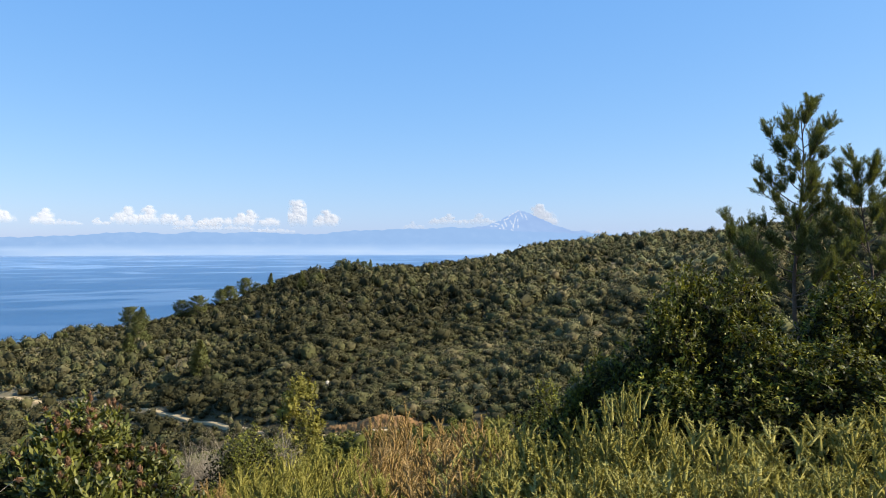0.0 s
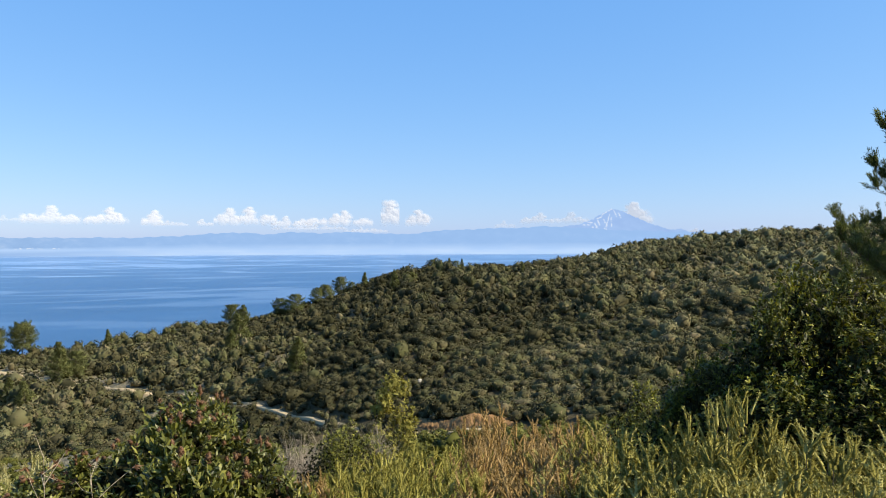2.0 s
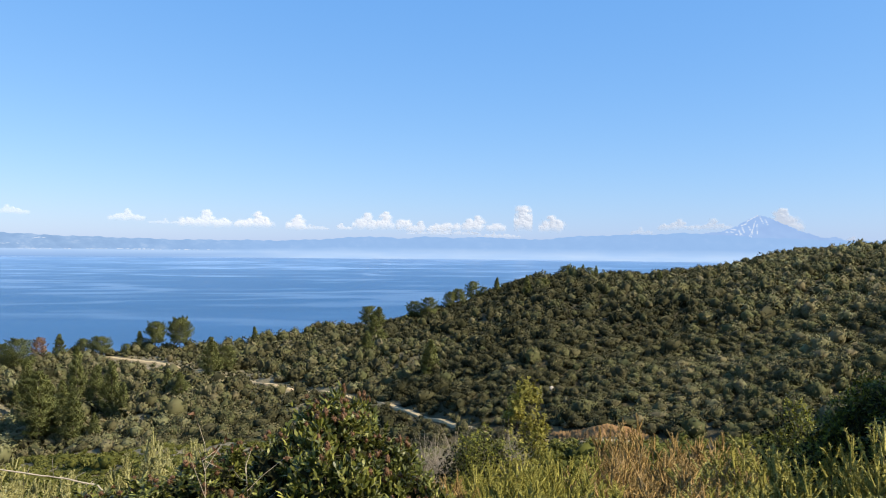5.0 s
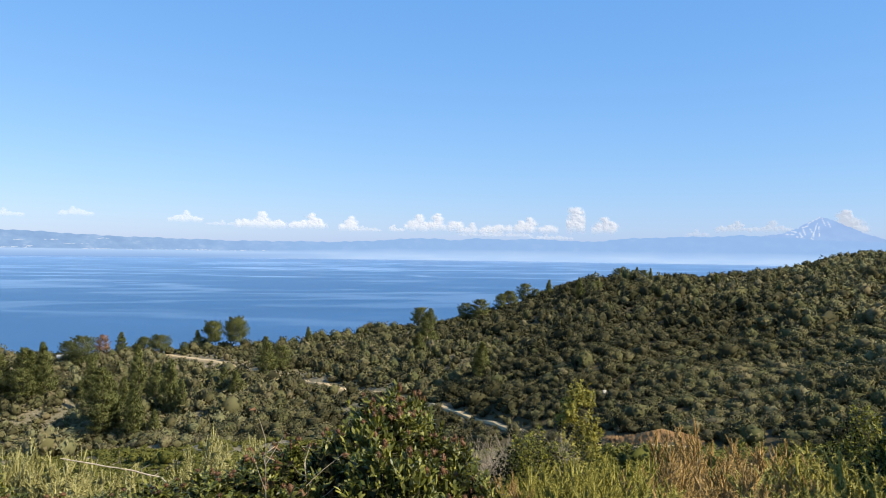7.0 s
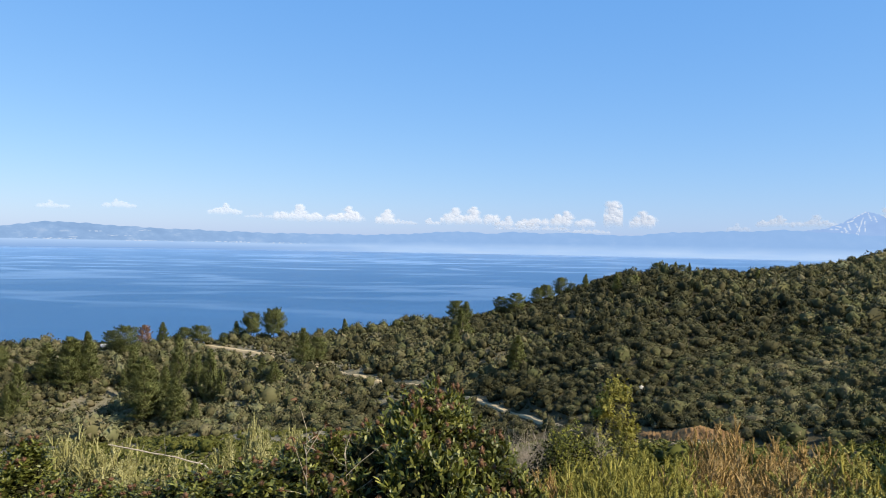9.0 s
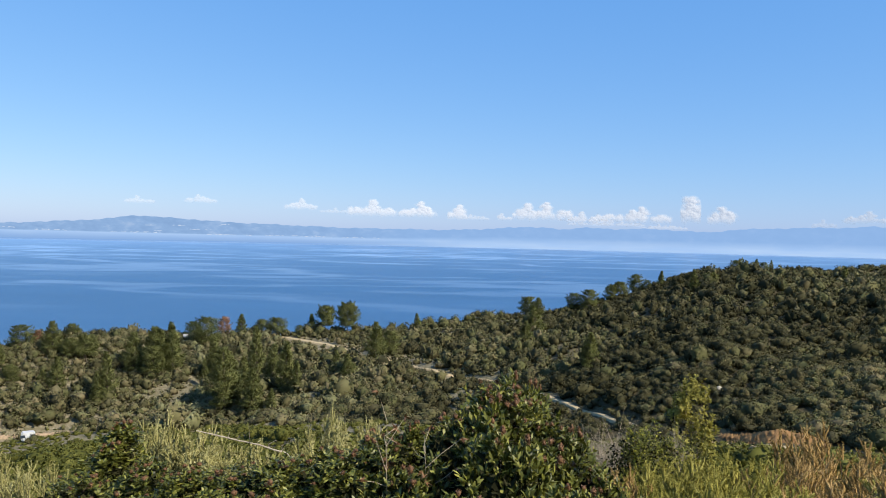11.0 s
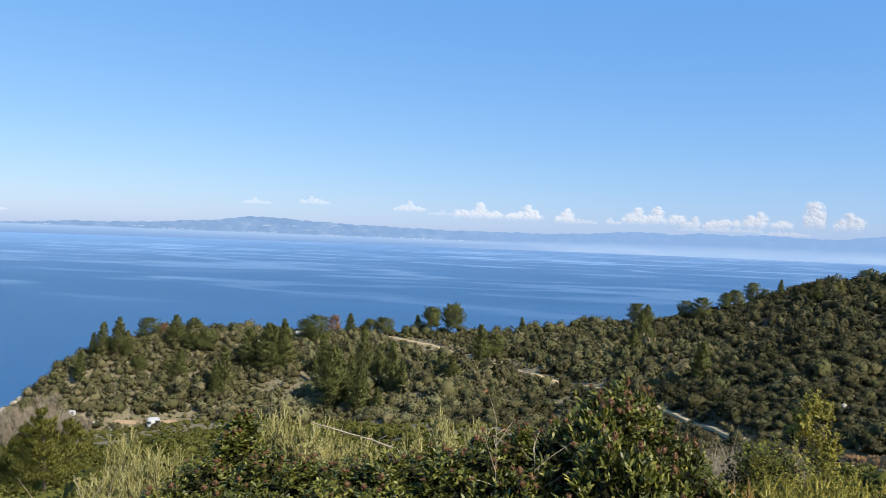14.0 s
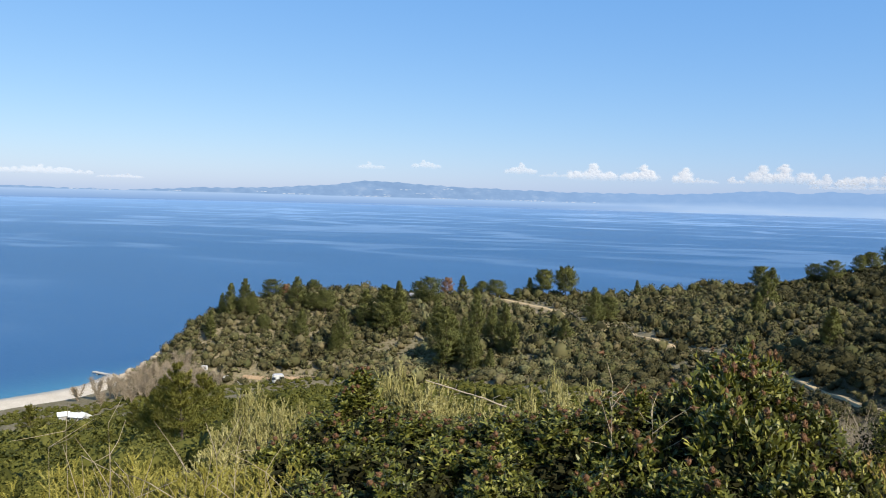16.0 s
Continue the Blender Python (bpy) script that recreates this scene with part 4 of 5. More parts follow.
BROAD_PINES = (
    (-57.4, 266, 8.5), (-54.3, 274, 6.2), (-54.5, 255, 6.3), (-53.5, 254, 8.7), (-45.7, 270, 10.6), (-46.5, 285, 7.0), (-57.9, 244, 5.9), (-40.7, 282, 7.8), (-39.1, 280, 4.0), (-32.5, 242, 8.3), (-41.7, 283, 6.8),
    (-22.2, 295, 8.9), (-18.8, 303, 7.4), (-17.8, 300, 8.9), (-16.2, 307, 7.3), (-15.5, 309, 7.2), (-14.4, 315, 8.1), (-13.6, 312, 4.2), (-9.3, 257, 4.9), (-7.6, 327, 6.6), (-5.9, 330, 5.3))
stand(MODELS, HEADLAND_PINES + TRACK_PINES + RIDGE_PINES, 9.0, 3)
stand(BROAD, tuple((a, r, h * 0.88) for a, r, h in BROAD_PINES), 9.0, 6, (0.95, 1.25))
stand(ROUND, ((-37.2, 280, 10.0), (-35.6, 281, 11.9)), 8.5, 4, (0.8, 0.9))
stand(DRY, ((-44.4, 285, 8.0), (-56.4, 269, 4.5)), 6.0, 5)

# pines and bare trees between the viewpoint and the beach
BAY_PINE = leafy("young_pine_needle", (0.060, 0.064, 0.016), (0.185, 0.182, 0.042), (0.33, 0.30, 0.09), rough=0.7, spec=0.05, translucent=0.22, island=0.35)
tag = ("young bright green pine with open tiers on the slope", "pine", "pines below the viewpoint")
BAY = [pine("pine", 9.0, 120 + i, BAY_PINE, tag, bare=0.04, spread=0.34, whorls=11, arms=7, per=560, blade=0.26, needle=0.14) for i in range(3)]
stand(BAY, [(-64.9, 44, 5.2), (-62.6, 50, 5.6)] + [(a, r, EYE + r * math.tan(radians(e)) - float(ground_z(*at(a, r)))) for a, r, e in (
    (-63.9, 38, -12.3), (-61.2, 80, -14.2), (-66.8, 84, -14.8), (-68.8, 42, -16.4), (-65.6, 46, -14.2), (-73.4, 100, -14.3), (-70.6, 70, -16.6), (-75.4, 84, -15.4), (-59.6, 90, -14.9), (-68.2, 56, -17.0))], 9.0, 8, (1.0, 1.3))


def bare_tree(name, tall, seed, tag, twigs=160, slim=2.6):
    rng = np.random.default_rng(seed)
    top = tagged(new(name), *tag)
    wood, fine = Heap(), Heap()
    for i in range(5):
        a = rng.uniform(0, 6.3)
        d = np.array([math.cos(a) * 0.35, math.sin(a) * 0.35, 1.0])
        s = np.linspace(0, 1, 5)[:, None]
        limb = d * tall * s * rng.uniform(0.7, 0.95) + rng.normal(0, 0.03 * tall, (5, 3)) * s
        wood.add(*tube(limb, 0.018 * tall * (1 - 0.85 * s[:, 0]), 5))
        for j in range(twigs // 5):
            q = rng.uniform(0.3, 1)
            p = limb[0] * (1 - q) + limb[-1] * q
            v = unit(rng.normal(0, 0.6, 3) + (0, 0, 0.7)) * tall * rng.uniform(0.12, 0.35)
            w = tall * 0.0022
            b, f = blades(rng, np.repeat([p], 4, 0), np.repeat([unit(v)], 4, 0), float(np.linalg.norm(v)), w * slim, 0.5)
            fine.add(b, f)
    wood.make("trunk", BARE_TWIG, top)
    fine.make("brushwood", BARE_TWIG, top, "fine leafless grey-brown twigs")
    return top


tag = ("leafless grey-brown tree behind the beach", "tree", "bare trees by the beach")
BARE = [bare_tree("bare_tree", 7.0, 140 + i, tag, 420) for i in range(3)]
stand(BARE, ((-67.6, 224, 7), (-65.9, 226, 8.3), (-64.9, 222, 8.6), (-64.2, 219, 9.1), (-63.2, 214, 7.8), (-67, 232, 5.5), (-62.4, 220, 6), (-66.4, 219, 7.5), (-67.4, 208, 5), (-66.0, 212, 6), (-64.6, 206, 6.5), (-63.0, 206, 6), (-65.2, 230, 7), (-67.0, 199, 5), (-66.6, 226, 7), (-64.0, 226, 8), (-63.6, 231, 7.5), (-62.2, 212, 6.5), (-61.2, 207, 5.5), (-68.0, 221, 6.5), (-65.4, 216, 7.5), (-69.2, 226, 6.9), (-68.4, 229, 6), (-70.4, 229, 5), (-69.0, 203, 5)), 7.0, 9)


# the tall pines beside the viewpoint
def near_pine(tall, seed, limbs, tag, bare, spread, lean=0.0):
    """An open pine: few long limbs that sweep upward, each with upright sprays of needles."""
    rng = np.random.default_rng(seed)
    top = tagged(new("pine"), *tag)
    wood, crown = Heap(), Heap()
    k = np.linspace(0, 1, 12)
    bend = np.cumsum(rng.normal(0, 0.010 * tall, (12, 2)), 0) * k[:, None]
    spine = np.column_stack([bend[:, 0] + lean * tall * k ** 1.4, bend[:, 1], k * tall])
    wood.add(*tube(spine, np.maximum(tall * 0.0085 * (1 - k) ** 0.7, 0.012), 8))
    P, D = [], []
    for i in range(limbs):
        h = bare + (0.98 - bare) * (i + rng.uniform(0, 0.8)) / limbs
        u = (h - bare) / (1 - bare)
        c = np.array([np.interp(h, k, spine[:, j]) for j in range(3)])
        a = i * 2.4 + rng.normal(0, 0.4)
        L = tall * spread * (1.0 - 0.62 * u ** 1.5) * rng.uniform(0.6, 1.15)
        d = unit(np.array([math.cos(a), math.sin(a), 0.15 + 0.7 * u]))
        s = np.linspace(0, 1, 6)[:, None]
        limb = c + d * L * s + np.array([0, 0, 0.30 * L]) * s ** 2 + rng.normal(0, 0.02 * L, (6, 3)) * s
        wood.add(*tube(limb, np.maximum(0.035 * (1 - 0.6 * h) * (1 - 0.85 * s[:, 0]), 0.006), 5))
        # rounded clumps of sprays on the outer part of the limb
        for q in np.arange(0.42, 1.04, 0.30 / max(L, 0.5)):
            p = c + d * L * q + np.array([0, 0, 0.30 * L]) * q * q + rng.normal(0, 0.05, 3)
            for j in range(17):
                w = unit(rng.normal(0, 0.34, 3) + d * 0.55 + np.array([0, 0, 0.85]))
                e = p + rng.normal(0, 0.05, 3) + w * rng.uniform(0.22, 0.52)
                if j % 3 == 0:
                    wood.add(*tube([p, (p + e) / 2 + rng.normal(0, 0.02, 3), e], [0.008, 0.006, 0.004], 3))
                for g in (0.3, 0.45, 0.6, 0.75, 0.9, 1.0):
                    P.append(p + (e - p) * g), D.append(w)
    P, D = np.array(P), np.array(D)
    n = 11
    base, ax = np.repeat(P, n, 0) + rng.normal(0, 0.025, (len(P) * n, 3)), np.repeat(D, n, 0)
    v, f = blades(rng, base, ax * 1.25 + 0.7 * unit(rng.normal(0, 1, ax.shape)), 0.075, 0.015, 0.12)
    crown.add(v, f, np.repeat(np.clip(np.repeat(rng.normal(0.45, 0.15, len(P)), n), 0, 1), 3))
    wood.make("trunk", BARK, top, "slim dark grey trunk and branches")
    crown.make("crown", PINE_NEAR, top)
    return top


tag = ("tall slim pine with an open crown of upswept sprays", "pine", "pines beside the viewpoint")
for (az, r, el, seed, limbs, bare, spread, lean) in ((25.0, 24.0, 8.6, 301, 30, 0.56, 0.145, -0.012), (29.6, 23.0, 5.4, 302, 46, 0.25, 0.17, -0.01),
                                                     (22.6, 27.0, 1.6, 303, 28, 0.25, 0.15, 0.0), (32.2, 25.0, 4.0, 304, 36, 0.25, 0.19, 0.0)):
    x, y = at(az, r)
    z = float(ground_z(x, y))
    near_pine(EYE + r * math.tan(radians(el)) - z, seed, limbs, tag, bare, spread, lean).location = (x, y, z - 0.1)


# ---- plants round the viewpoint ----
ARBUTUS = leafy("strawberry_tree_leaf", (0.018, 0.022, 0.004), (0.098, 0.104, 0.015), (0.34, 0.31, 0.07), rough=0.45, spec=0.28, translucent=0.12, island=0.6)
LAUREL = leafy("dark_evergreen_leaf", (0.010, 0.013, 0.002), (0.080, 0.085, 0.009), (0.42, 0.385, 0.05), rough=0.5, spec=0.2, translucent=0.16, island=0.65)
SEEDS = leafy("brown_seed_head", (0.050, 0.026, 0.011), (0.135, 0.066, 0.028), (0.25, 0.135, 0.060), translucent=0.1)
HEATH = leafy("heath_green", (0.055, 0.048, 0.009), (0.235, 0.205, 0.048), (0.46, 0.41, 0.15), rough=0.8, spec=0.04, translucent=0.12, island=0.4)
HEATH_PALE = leafy("heath_cream", (0.070, 0.062, 0.018), (0.265, 0.240, 0.088), (0.50, 0.455, 0.23), rough=0.8, spec=0.04, translucent=0.12, island=0.4)
HEATH_YELLOW = leafy("heath_yellow_green", (0.070, 0.064, 0.012), (0.23, 0.205, 0.045), (0.42, 0.37, 0.11), rough=0.8, spec=0.04, translucent=0.2, island=0.4)
HEATH_TAN = leafy("heath_faded", (0.11, 0.07, 0.02), (0.30, 0.195, 0.07), (0.50, 0.35, 0.17), rough=0.8, spec=0.04, translucent=0.15, island=0.4)


# near-black leaf colour that puts deep shade inside the bushes
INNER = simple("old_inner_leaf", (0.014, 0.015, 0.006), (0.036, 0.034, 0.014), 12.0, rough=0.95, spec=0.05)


def leaf_blades(rng, base, way, face, length, width):
    """Oval leaves folded along the midrib."""
    n = len(base)
    way = unit(way)
    side = unit(np.cross(way, face))
    up = np.cross(side, way)
    L = (length * rng.uniform(0.7, 1.25, n))[:, None]
    W = (width * rng.uniform(0.8, 1.2, n))[:, None]
    mid, end = base + way * L * 0.5 + up * W * 0.15, base + way * L - up * L * 0.06
    v = np.stack([base, mid + side * W / 2, end + side * W * 0.17, end - side * W * 0.17, mid - side * W / 2], 1).reshape(-1, 3)
    i = np.arange(n)[:, None, None] * 5
    return v, (i + np.array([[0, 1, 4], [1, 2, 4], [2, 3, 4]])[None]).reshape(-1, 3)


def seed_head(rng, at_, leaf):
    """A dry flower cluster: a lumpy heart bristling with small husks."""
    bv, bf = ico(1)
    size = leaf * rng.uniform(0.18, 0.40)
    brown = Heap()
    lump = bv * (1 + 0.35 * np.sin(bv @ rng.normal(0, 5, (3, 1))) + rng.normal(0, 0.12, (len(bv), 1))) * (1, 1, 1.3)
    brown.add(at_ + lump * size, bf, rng.uniform(0.1, 0.8, len(bv)))
    d = unit(rng.normal(0, 1, (46, 3)) + (0, 0, 0.2))
    b, f = blades(rng, at_ + d * size * (0.8, 0.8, 1.1), d, leaf * 0.26, leaf * 0.16, 0.5)
    brown.add(b, f, np.repeat(rng.uniform(0, 1, 46), 3))
    return brown


def broadleaf(name, tall, wide, seed, rosettes, leaf, material, tag, heads=0, lobes=18, crown=0.6, peak=False, fill=3600, slim=0.32, upright=1.0, n=8, rad=(0.10, 0.17)):
    """An evergreen bush: stems, leafy shoots gathered in heads with gaps between, dark leaves inside that paint its
    deep shade.
    """
    rng = np.random.default_rng(seed)
    top = tagged(new(name), *tag)
    # heads of shoots over a dome, or a spire
    h = rng.uniform(0, 1, lobes) ** 0.8
    a = rng.uniform(0, 6.3, lobes)
    out = (np.sqrt(np.maximum(1 - h ** 1.7, 0)) if not peak else (1 - h) ** 0.8) * rng.uniform(0.55, 1.05, lobes)
    c = np.column_stack([np.cos(a) * out * wide * 0.42, np.sin(a) * out * wide * 0.42, tall * (1 - crown) + tall * crown * h * rng.uniform(0.80, 0.96, lobes)])
    rr = rng.uniform(*rad, lobes) * wide
    c[0] = (0, 0, tall - rr[0] * 1.2)
    k = rng.integers(0, lobes, rosettes)
    d = unit(rng.normal(0, 1, (rosettes, 3)) + (0, 0, 0.55))
    p = c[k] + d * rr[k][:, None] * rng.uniform(0.45, 1.15, (rosettes, 1)) * (1, 1, 1.25)
    ax = unit(d * 0.8 + (0, 0, 0.9) + rng.normal(0, 0.25, (rosettes, 3)))
    A = np.repeat(ax, n, 0)
    side = unit(np.cross(A, rng.normal(0, 1, A.shape)))
    way = unit(A * rng.uniform(0.5, 1.7, (len(A), 1)) * upright + side)
    face = unit(A + rng.normal(0, 0.3, A.shape))
    base = np.repeat(p, n, 0) - A * leaf * rng.uniform(0, 1.3, (len(A), 1))
    v, f = leaf_blades(rng, base, way, face, leaf, leaf * slim)
    leaves, wood, dark_fill = Heap(), Heap(), Heap()
    tone = rng.normal(0.42, 0.13, lobes)[k] + rng.normal(0, 0.10, rosettes)
    leaves.add(v, f, np.repeat(np.clip(np.repeat(tone, n), 0, 1), 5))
    # dark leaves through the inside of the bush, their colour standing in for shade
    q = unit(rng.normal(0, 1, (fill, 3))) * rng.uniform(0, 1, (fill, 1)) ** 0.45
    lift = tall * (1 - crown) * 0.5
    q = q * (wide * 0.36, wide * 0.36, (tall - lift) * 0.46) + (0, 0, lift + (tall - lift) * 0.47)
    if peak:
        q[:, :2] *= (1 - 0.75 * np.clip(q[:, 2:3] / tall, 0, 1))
    dark_fill.add(*blades(rng, q, rng.normal(0, 1, q.shape), leaf * 1.4, leaf * 0.75, 0.2))
    dark_fill.make("inner_foliage", INNER, top, "inner leaves darkened for deep shade")
    for cc in c:
        s = np.linspace(0, 1, 5)[:, None]
        foot = np.array([*rng.uniform(-0.12, 0.12, 2) * wide, -0.15])
        w = foot * (1 - s) + cc * s + rng.normal(0, 0.03 * wide, (5, 3)) * np.sin(np.pi * s)
        wood.add(*tube(w, 0.016 * (1.06 - s[:, 0]), 5))
    for j in rng.integers(0, rosettes, rosettes // 5):
        s = np.linspace(0.3, 1, 3)[:, None]
        wood.add(*tube(c[k[j]] * (1 - s) + p[j] * s + rng.normal(0, 0.012, (3, 3)) * s * (1 - s) * 4, 0.0045 * (1.25 - s[:, 0]), 3))
    wood.make("stem", TWIG, top)
    leaves.make("foliage", material, top)
    high = np.argsort(-(p[:, 2] + rng.uniform(0, 0.55 * tall * crown, rosettes)))[:heads]
    for j in high:
        seed_head(rng, p[j] + ax[j] * leaf * 0.6, leaf).make("seed_head", SEEDS, top, "rusty brown dry flower cluster")
    return top


def heath(name, tall, wide, seed, plumes, material, tag, clad=0.85, thick=1.35):
    """Tree heath: upright stems, clad for their upper length in short feathery spikes."""
    rng = np.random.default_rng(seed)
    top = tagged(new(name), *tag)
    wood, green = Heap(), Heap()
    P, D, L, T = [], [], [], []
    for i in range(plumes):
        a, q = rng.uniform(0, 6.3), math.sqrt(rng.uniform(0, 1))
        tip = np.array([math.cos(a) * q * wide / 2, math.sin(a) * q * wide / 2, tall * (1 - 0.26 * q ** 1.6 * rng.uniform(0.4, 1.3) - rng.uniform(0, 0.10))])
        foot = np.array([tip[0] * 0.25, tip[1] * 0.25, -0.15])
        s = np.linspace(0, 1, 7)[:, None]
        w = foot * (1 - s) + tip * s + rng.normal(0, 0.025, (7, 3)) * np.sin(np.pi * s)
        w[:, :2] += (tip[:2] * 0.35) * np.sin(np.pi * s) * 0.5
        wood.add(*tube(w, 0.010 * (1.1 - s[:, 0]), 4))
        tone = rng.normal(0.5, 0.15)
        way = unit(w[-1] - w[-2])
        P.append(tip - way * 0.14), D.append(way), L.append(rng.uniform(0.16, 0.22)), T.append(tone + 0.12)
        for j in range(20):
            h = clad * (j + rng.uniform(0, 1)) / 20
            u = np.clip(1 - (0.05 + h) / tall, 0, 1)
            p = np.array([np.interp(u, s[:, 0], w[:, m]) for m in range(3)])
            g = rng.uniform(0, 6.3)
            out = np.array([math.cos(g), math.sin(g), 0.0])
            o = unit(way * rng.uniform(1.7, 3.0) + out)
            P.append(p + out * rng.uniform(0.0, 0.03 + 0.08 * h)), D.append(o), L.append(rng.uniform(0.10, 0.18) + 0.08 * h), T.append(tone + rng.normal(0, 0.09) - 0.14 * h)
    P, D, L, T = np.array(P), np.array(D), np.array(L), np.array(T)
    # each spike: a thin core and short leaves standing off it
    a = np.linspace(0, 2 * np.pi, 3, endpoint=False)
    u = unit(np.cross(D, rng.normal(0, 1, D.shape)))
    w = np.cross(D, u)
    ring = np.cos(a)[None, :, None] * u[:, None] + np.sin(a)[None, :, None] * w[:, None]
    v = np.concatenate([P[:, None] + ring * 0.010 * thick, (P + D * L[:, None])[:, None]], 1)
    green.add(v.reshape(-1, 3), (np.array([[0, 1, 3], [1, 2, 3], [2, 0, 3]])[None] + (np.arange(len(P)) * 4)[:, None, None]).reshape(-1, 3), np.repeat(np.clip(T, 0, 1), 4))
    rings, per = 10, 3
    q = (np.arange(rings) + 0.2) / rings
    base = P[:, None, None] + D[:, None, None] * (L[:, None] * q[None])[:, :, None, None]
    base = np.broadcast_to(base, (len(P), rings, per, 3)).reshape(-1, 3)
    axis = np.repeat(D, rings * per, 0)
    v, f = blades(rng, base, axis * 1.1 + unit(np.cross(axis, rng.normal(0, 1, axis.shape))), 0.019 * thick, 0.009 * thick, 0.22)
    green.add(v, f, np.repeat(np.clip(np.repeat(T, rings * per) + np.tile(np.repeat(q * 0.40 - 0.16, per), len(P)), 0, 1), 3))
    wood.make("stem", TWIG, top)
    green.make("foliage", material, top)
    return top


def place_by_top(models, spots, tall, seed):
    """Spots: bearing, distance and elevation of the plant's top, breadth."""
    rng = random.Random(seed)
    used = set()
    for i, (az, d, el, broad) in enumerate(spots):
        ob = models[i % len(models)]
        x, y = at(az, d)
        z = float(ground_z(x, y))
        k = (EYE + d * math.tan(radians(el)) - z) / tall
        m = Matrix.Translation((x, y, z)) @ Matrix.Rotation(rng.uniform(0, 6.28), 4, "Z") @ Matrix.Diagonal((broad, broad, k, 1))
        if ob.name in used:
            copy_thing(ob, m).matrix_basis = m
        else:
            ob.matrix_basis = m
            used.add(ob.name)


tag = ("strawberry tree bush with glossy green leaves and rusty seed heads", "bush", "strawberry tree bushes")
ARB_TALL = [broadleaf("strawberry_bush", 2.7, 1.7, 200 + i, 900, 0.070, ARBUTUS, tag, heads=15, lobes=24, crown=0.62, slim=0.40) for i in range(3)]
ARB_PEAK = [broadleaf("strawberry_bush", 2.7, 1.2, 215, 520, 0.070, ARBUTUS, tag, heads=11, lobes=16, slim=0.40, peak=True, fill=2200)]
tag_l = ("low strawberry tree bush with dense glossy green leaves", "bush", "strawberry tree bushes")
ARB_LOW = [broadleaf("strawberry_bush", 1.6, 1.4, 220 + i, 560, 0.068, ARBUTUS, tag_l, heads=6, lobes=20, crown=0.75, slim=0.40) for i in range(3)]
tag = ("tall dark evergreen bush with sunlit yellowish tips", "bush", "dark evergreen bushes")
DARK = [broadleaf("evergreen_bush", 3.4, 2.0, 240 + i, 2300, 0.047, LAUREL, tag, lobes=34, crown=0.82, fill=9000, slim=0.42, upright=0.6, n=8, rad=(0.08, 0.15)) for i in range(3)]
tag = ("tree heath with feathery olive-yellow upright spikes", "heath", "heath shrubs")
HEATHS = [heath("tree_heath", 2.2, 1.2, 260 + i, 24, HEATH, tag) for i in range(4)]
tag = ("bright yellow-green tree heath with fine upright shoots", "heath", "heath shrubs")
HEATHS_Y = [heath("tree_heath", 2.2, 1.2, 270 + i, 27, HEATH_YELLOW, tag) for i in range(2)]
tag = ("faded tan tree heath with withered flower spikes", "heath", "heath shrubs")
HEATHS_T = [heath("tree_heath", 2.2, 1.2, 280 + i, 27, HEATH_TAN, tag) for i in range(2)]
tag = ("pale cream-green tree heath with feathery upright spikes", "heath", "heath shrubs")
HEATHS_PALE = [heath("tree_heath", 2.2, 1.2, 290 + i, 24, HEATH_PALE, tag, 1.2, 1.6) for i in range(2)]
tag = ("dark round evergreen oak bush on the slope", "bush", "oak bushes")
OAK = [broadleaf("oak_bush", 3.0, 1.8, 250 + i, 1100, 0.047, LAUREL, tag, lobes=24, crown=0.7, slim=0.42, upright=0.6) for i in range(2)]
place_by_top(ARB_TALL, ((-26.3, 7.6, -11.0, 1.05), (-29.8, 7.2, -13.4, 0.90), (-22.7, 7.3, -12.9, 0.85), (-34.6, 7.1, -14.7, 0.95), (-38.2, 7.0, -15.8, 0.90), (-42.3, 7.3, -15.7, 0.90), (-45.6, 7.5, -16.5, 0.90), (-48.6, 7.7, -16.4, 0.85), (-50.9, 8.2, -15.5, 0.80), (-55.6, 8.4, -16.3, 0.85), (-25.0, 7.2, -12.1, 0.90)), 2.7, 21)
place_by_top(ARB_PEAK, ((-52.8, 9.0, -13.2, 1.00), (-27.3, 7.4, -11.5, 0.80), (-32.9, 7.2, -14.0, 0.65), (-53.6, 8.8, -14.5, 1.00)), 2.7, 22)
place_by_top(ARB_LOW, ((-58.0, 7.6, -18.3, 0.90), (-53.2, 7.2, -18.5, 1.00), (-48.3, 6.9, -18.5, 1.00), (-42.5, 6.7, -18.2, 1.00), (-36.7, 6.6, -17.5, 1.00), (-31.2, 6.4, -16.7, 1.05), (-25.8, 6.4, -16.6, 1.05), (-21.4, 6.8, -15.6, 0.90), (-19.0, 6.6, -17.0, 0.90), (-22.5, 5.8, -18.3, 0.90), (-28.8, 5.7, -19.0, 0.90), (-35.4, 5.8, -19.8, 0.90), (-42.8, 5.9, -20.4, 0.90), (-50.4, 6.0, -20.6, 0.90), (-56.9, 6.2, -20.6, 0.85), (-25.4, 8.0, -10.9, 0.90), (-28.5, 7.0, -13.0, 1.00), (-22.6, 7.4, -14.0, 0.70), (-26.6, 6.2, -14.7, 0.90)), 1.6, 23)
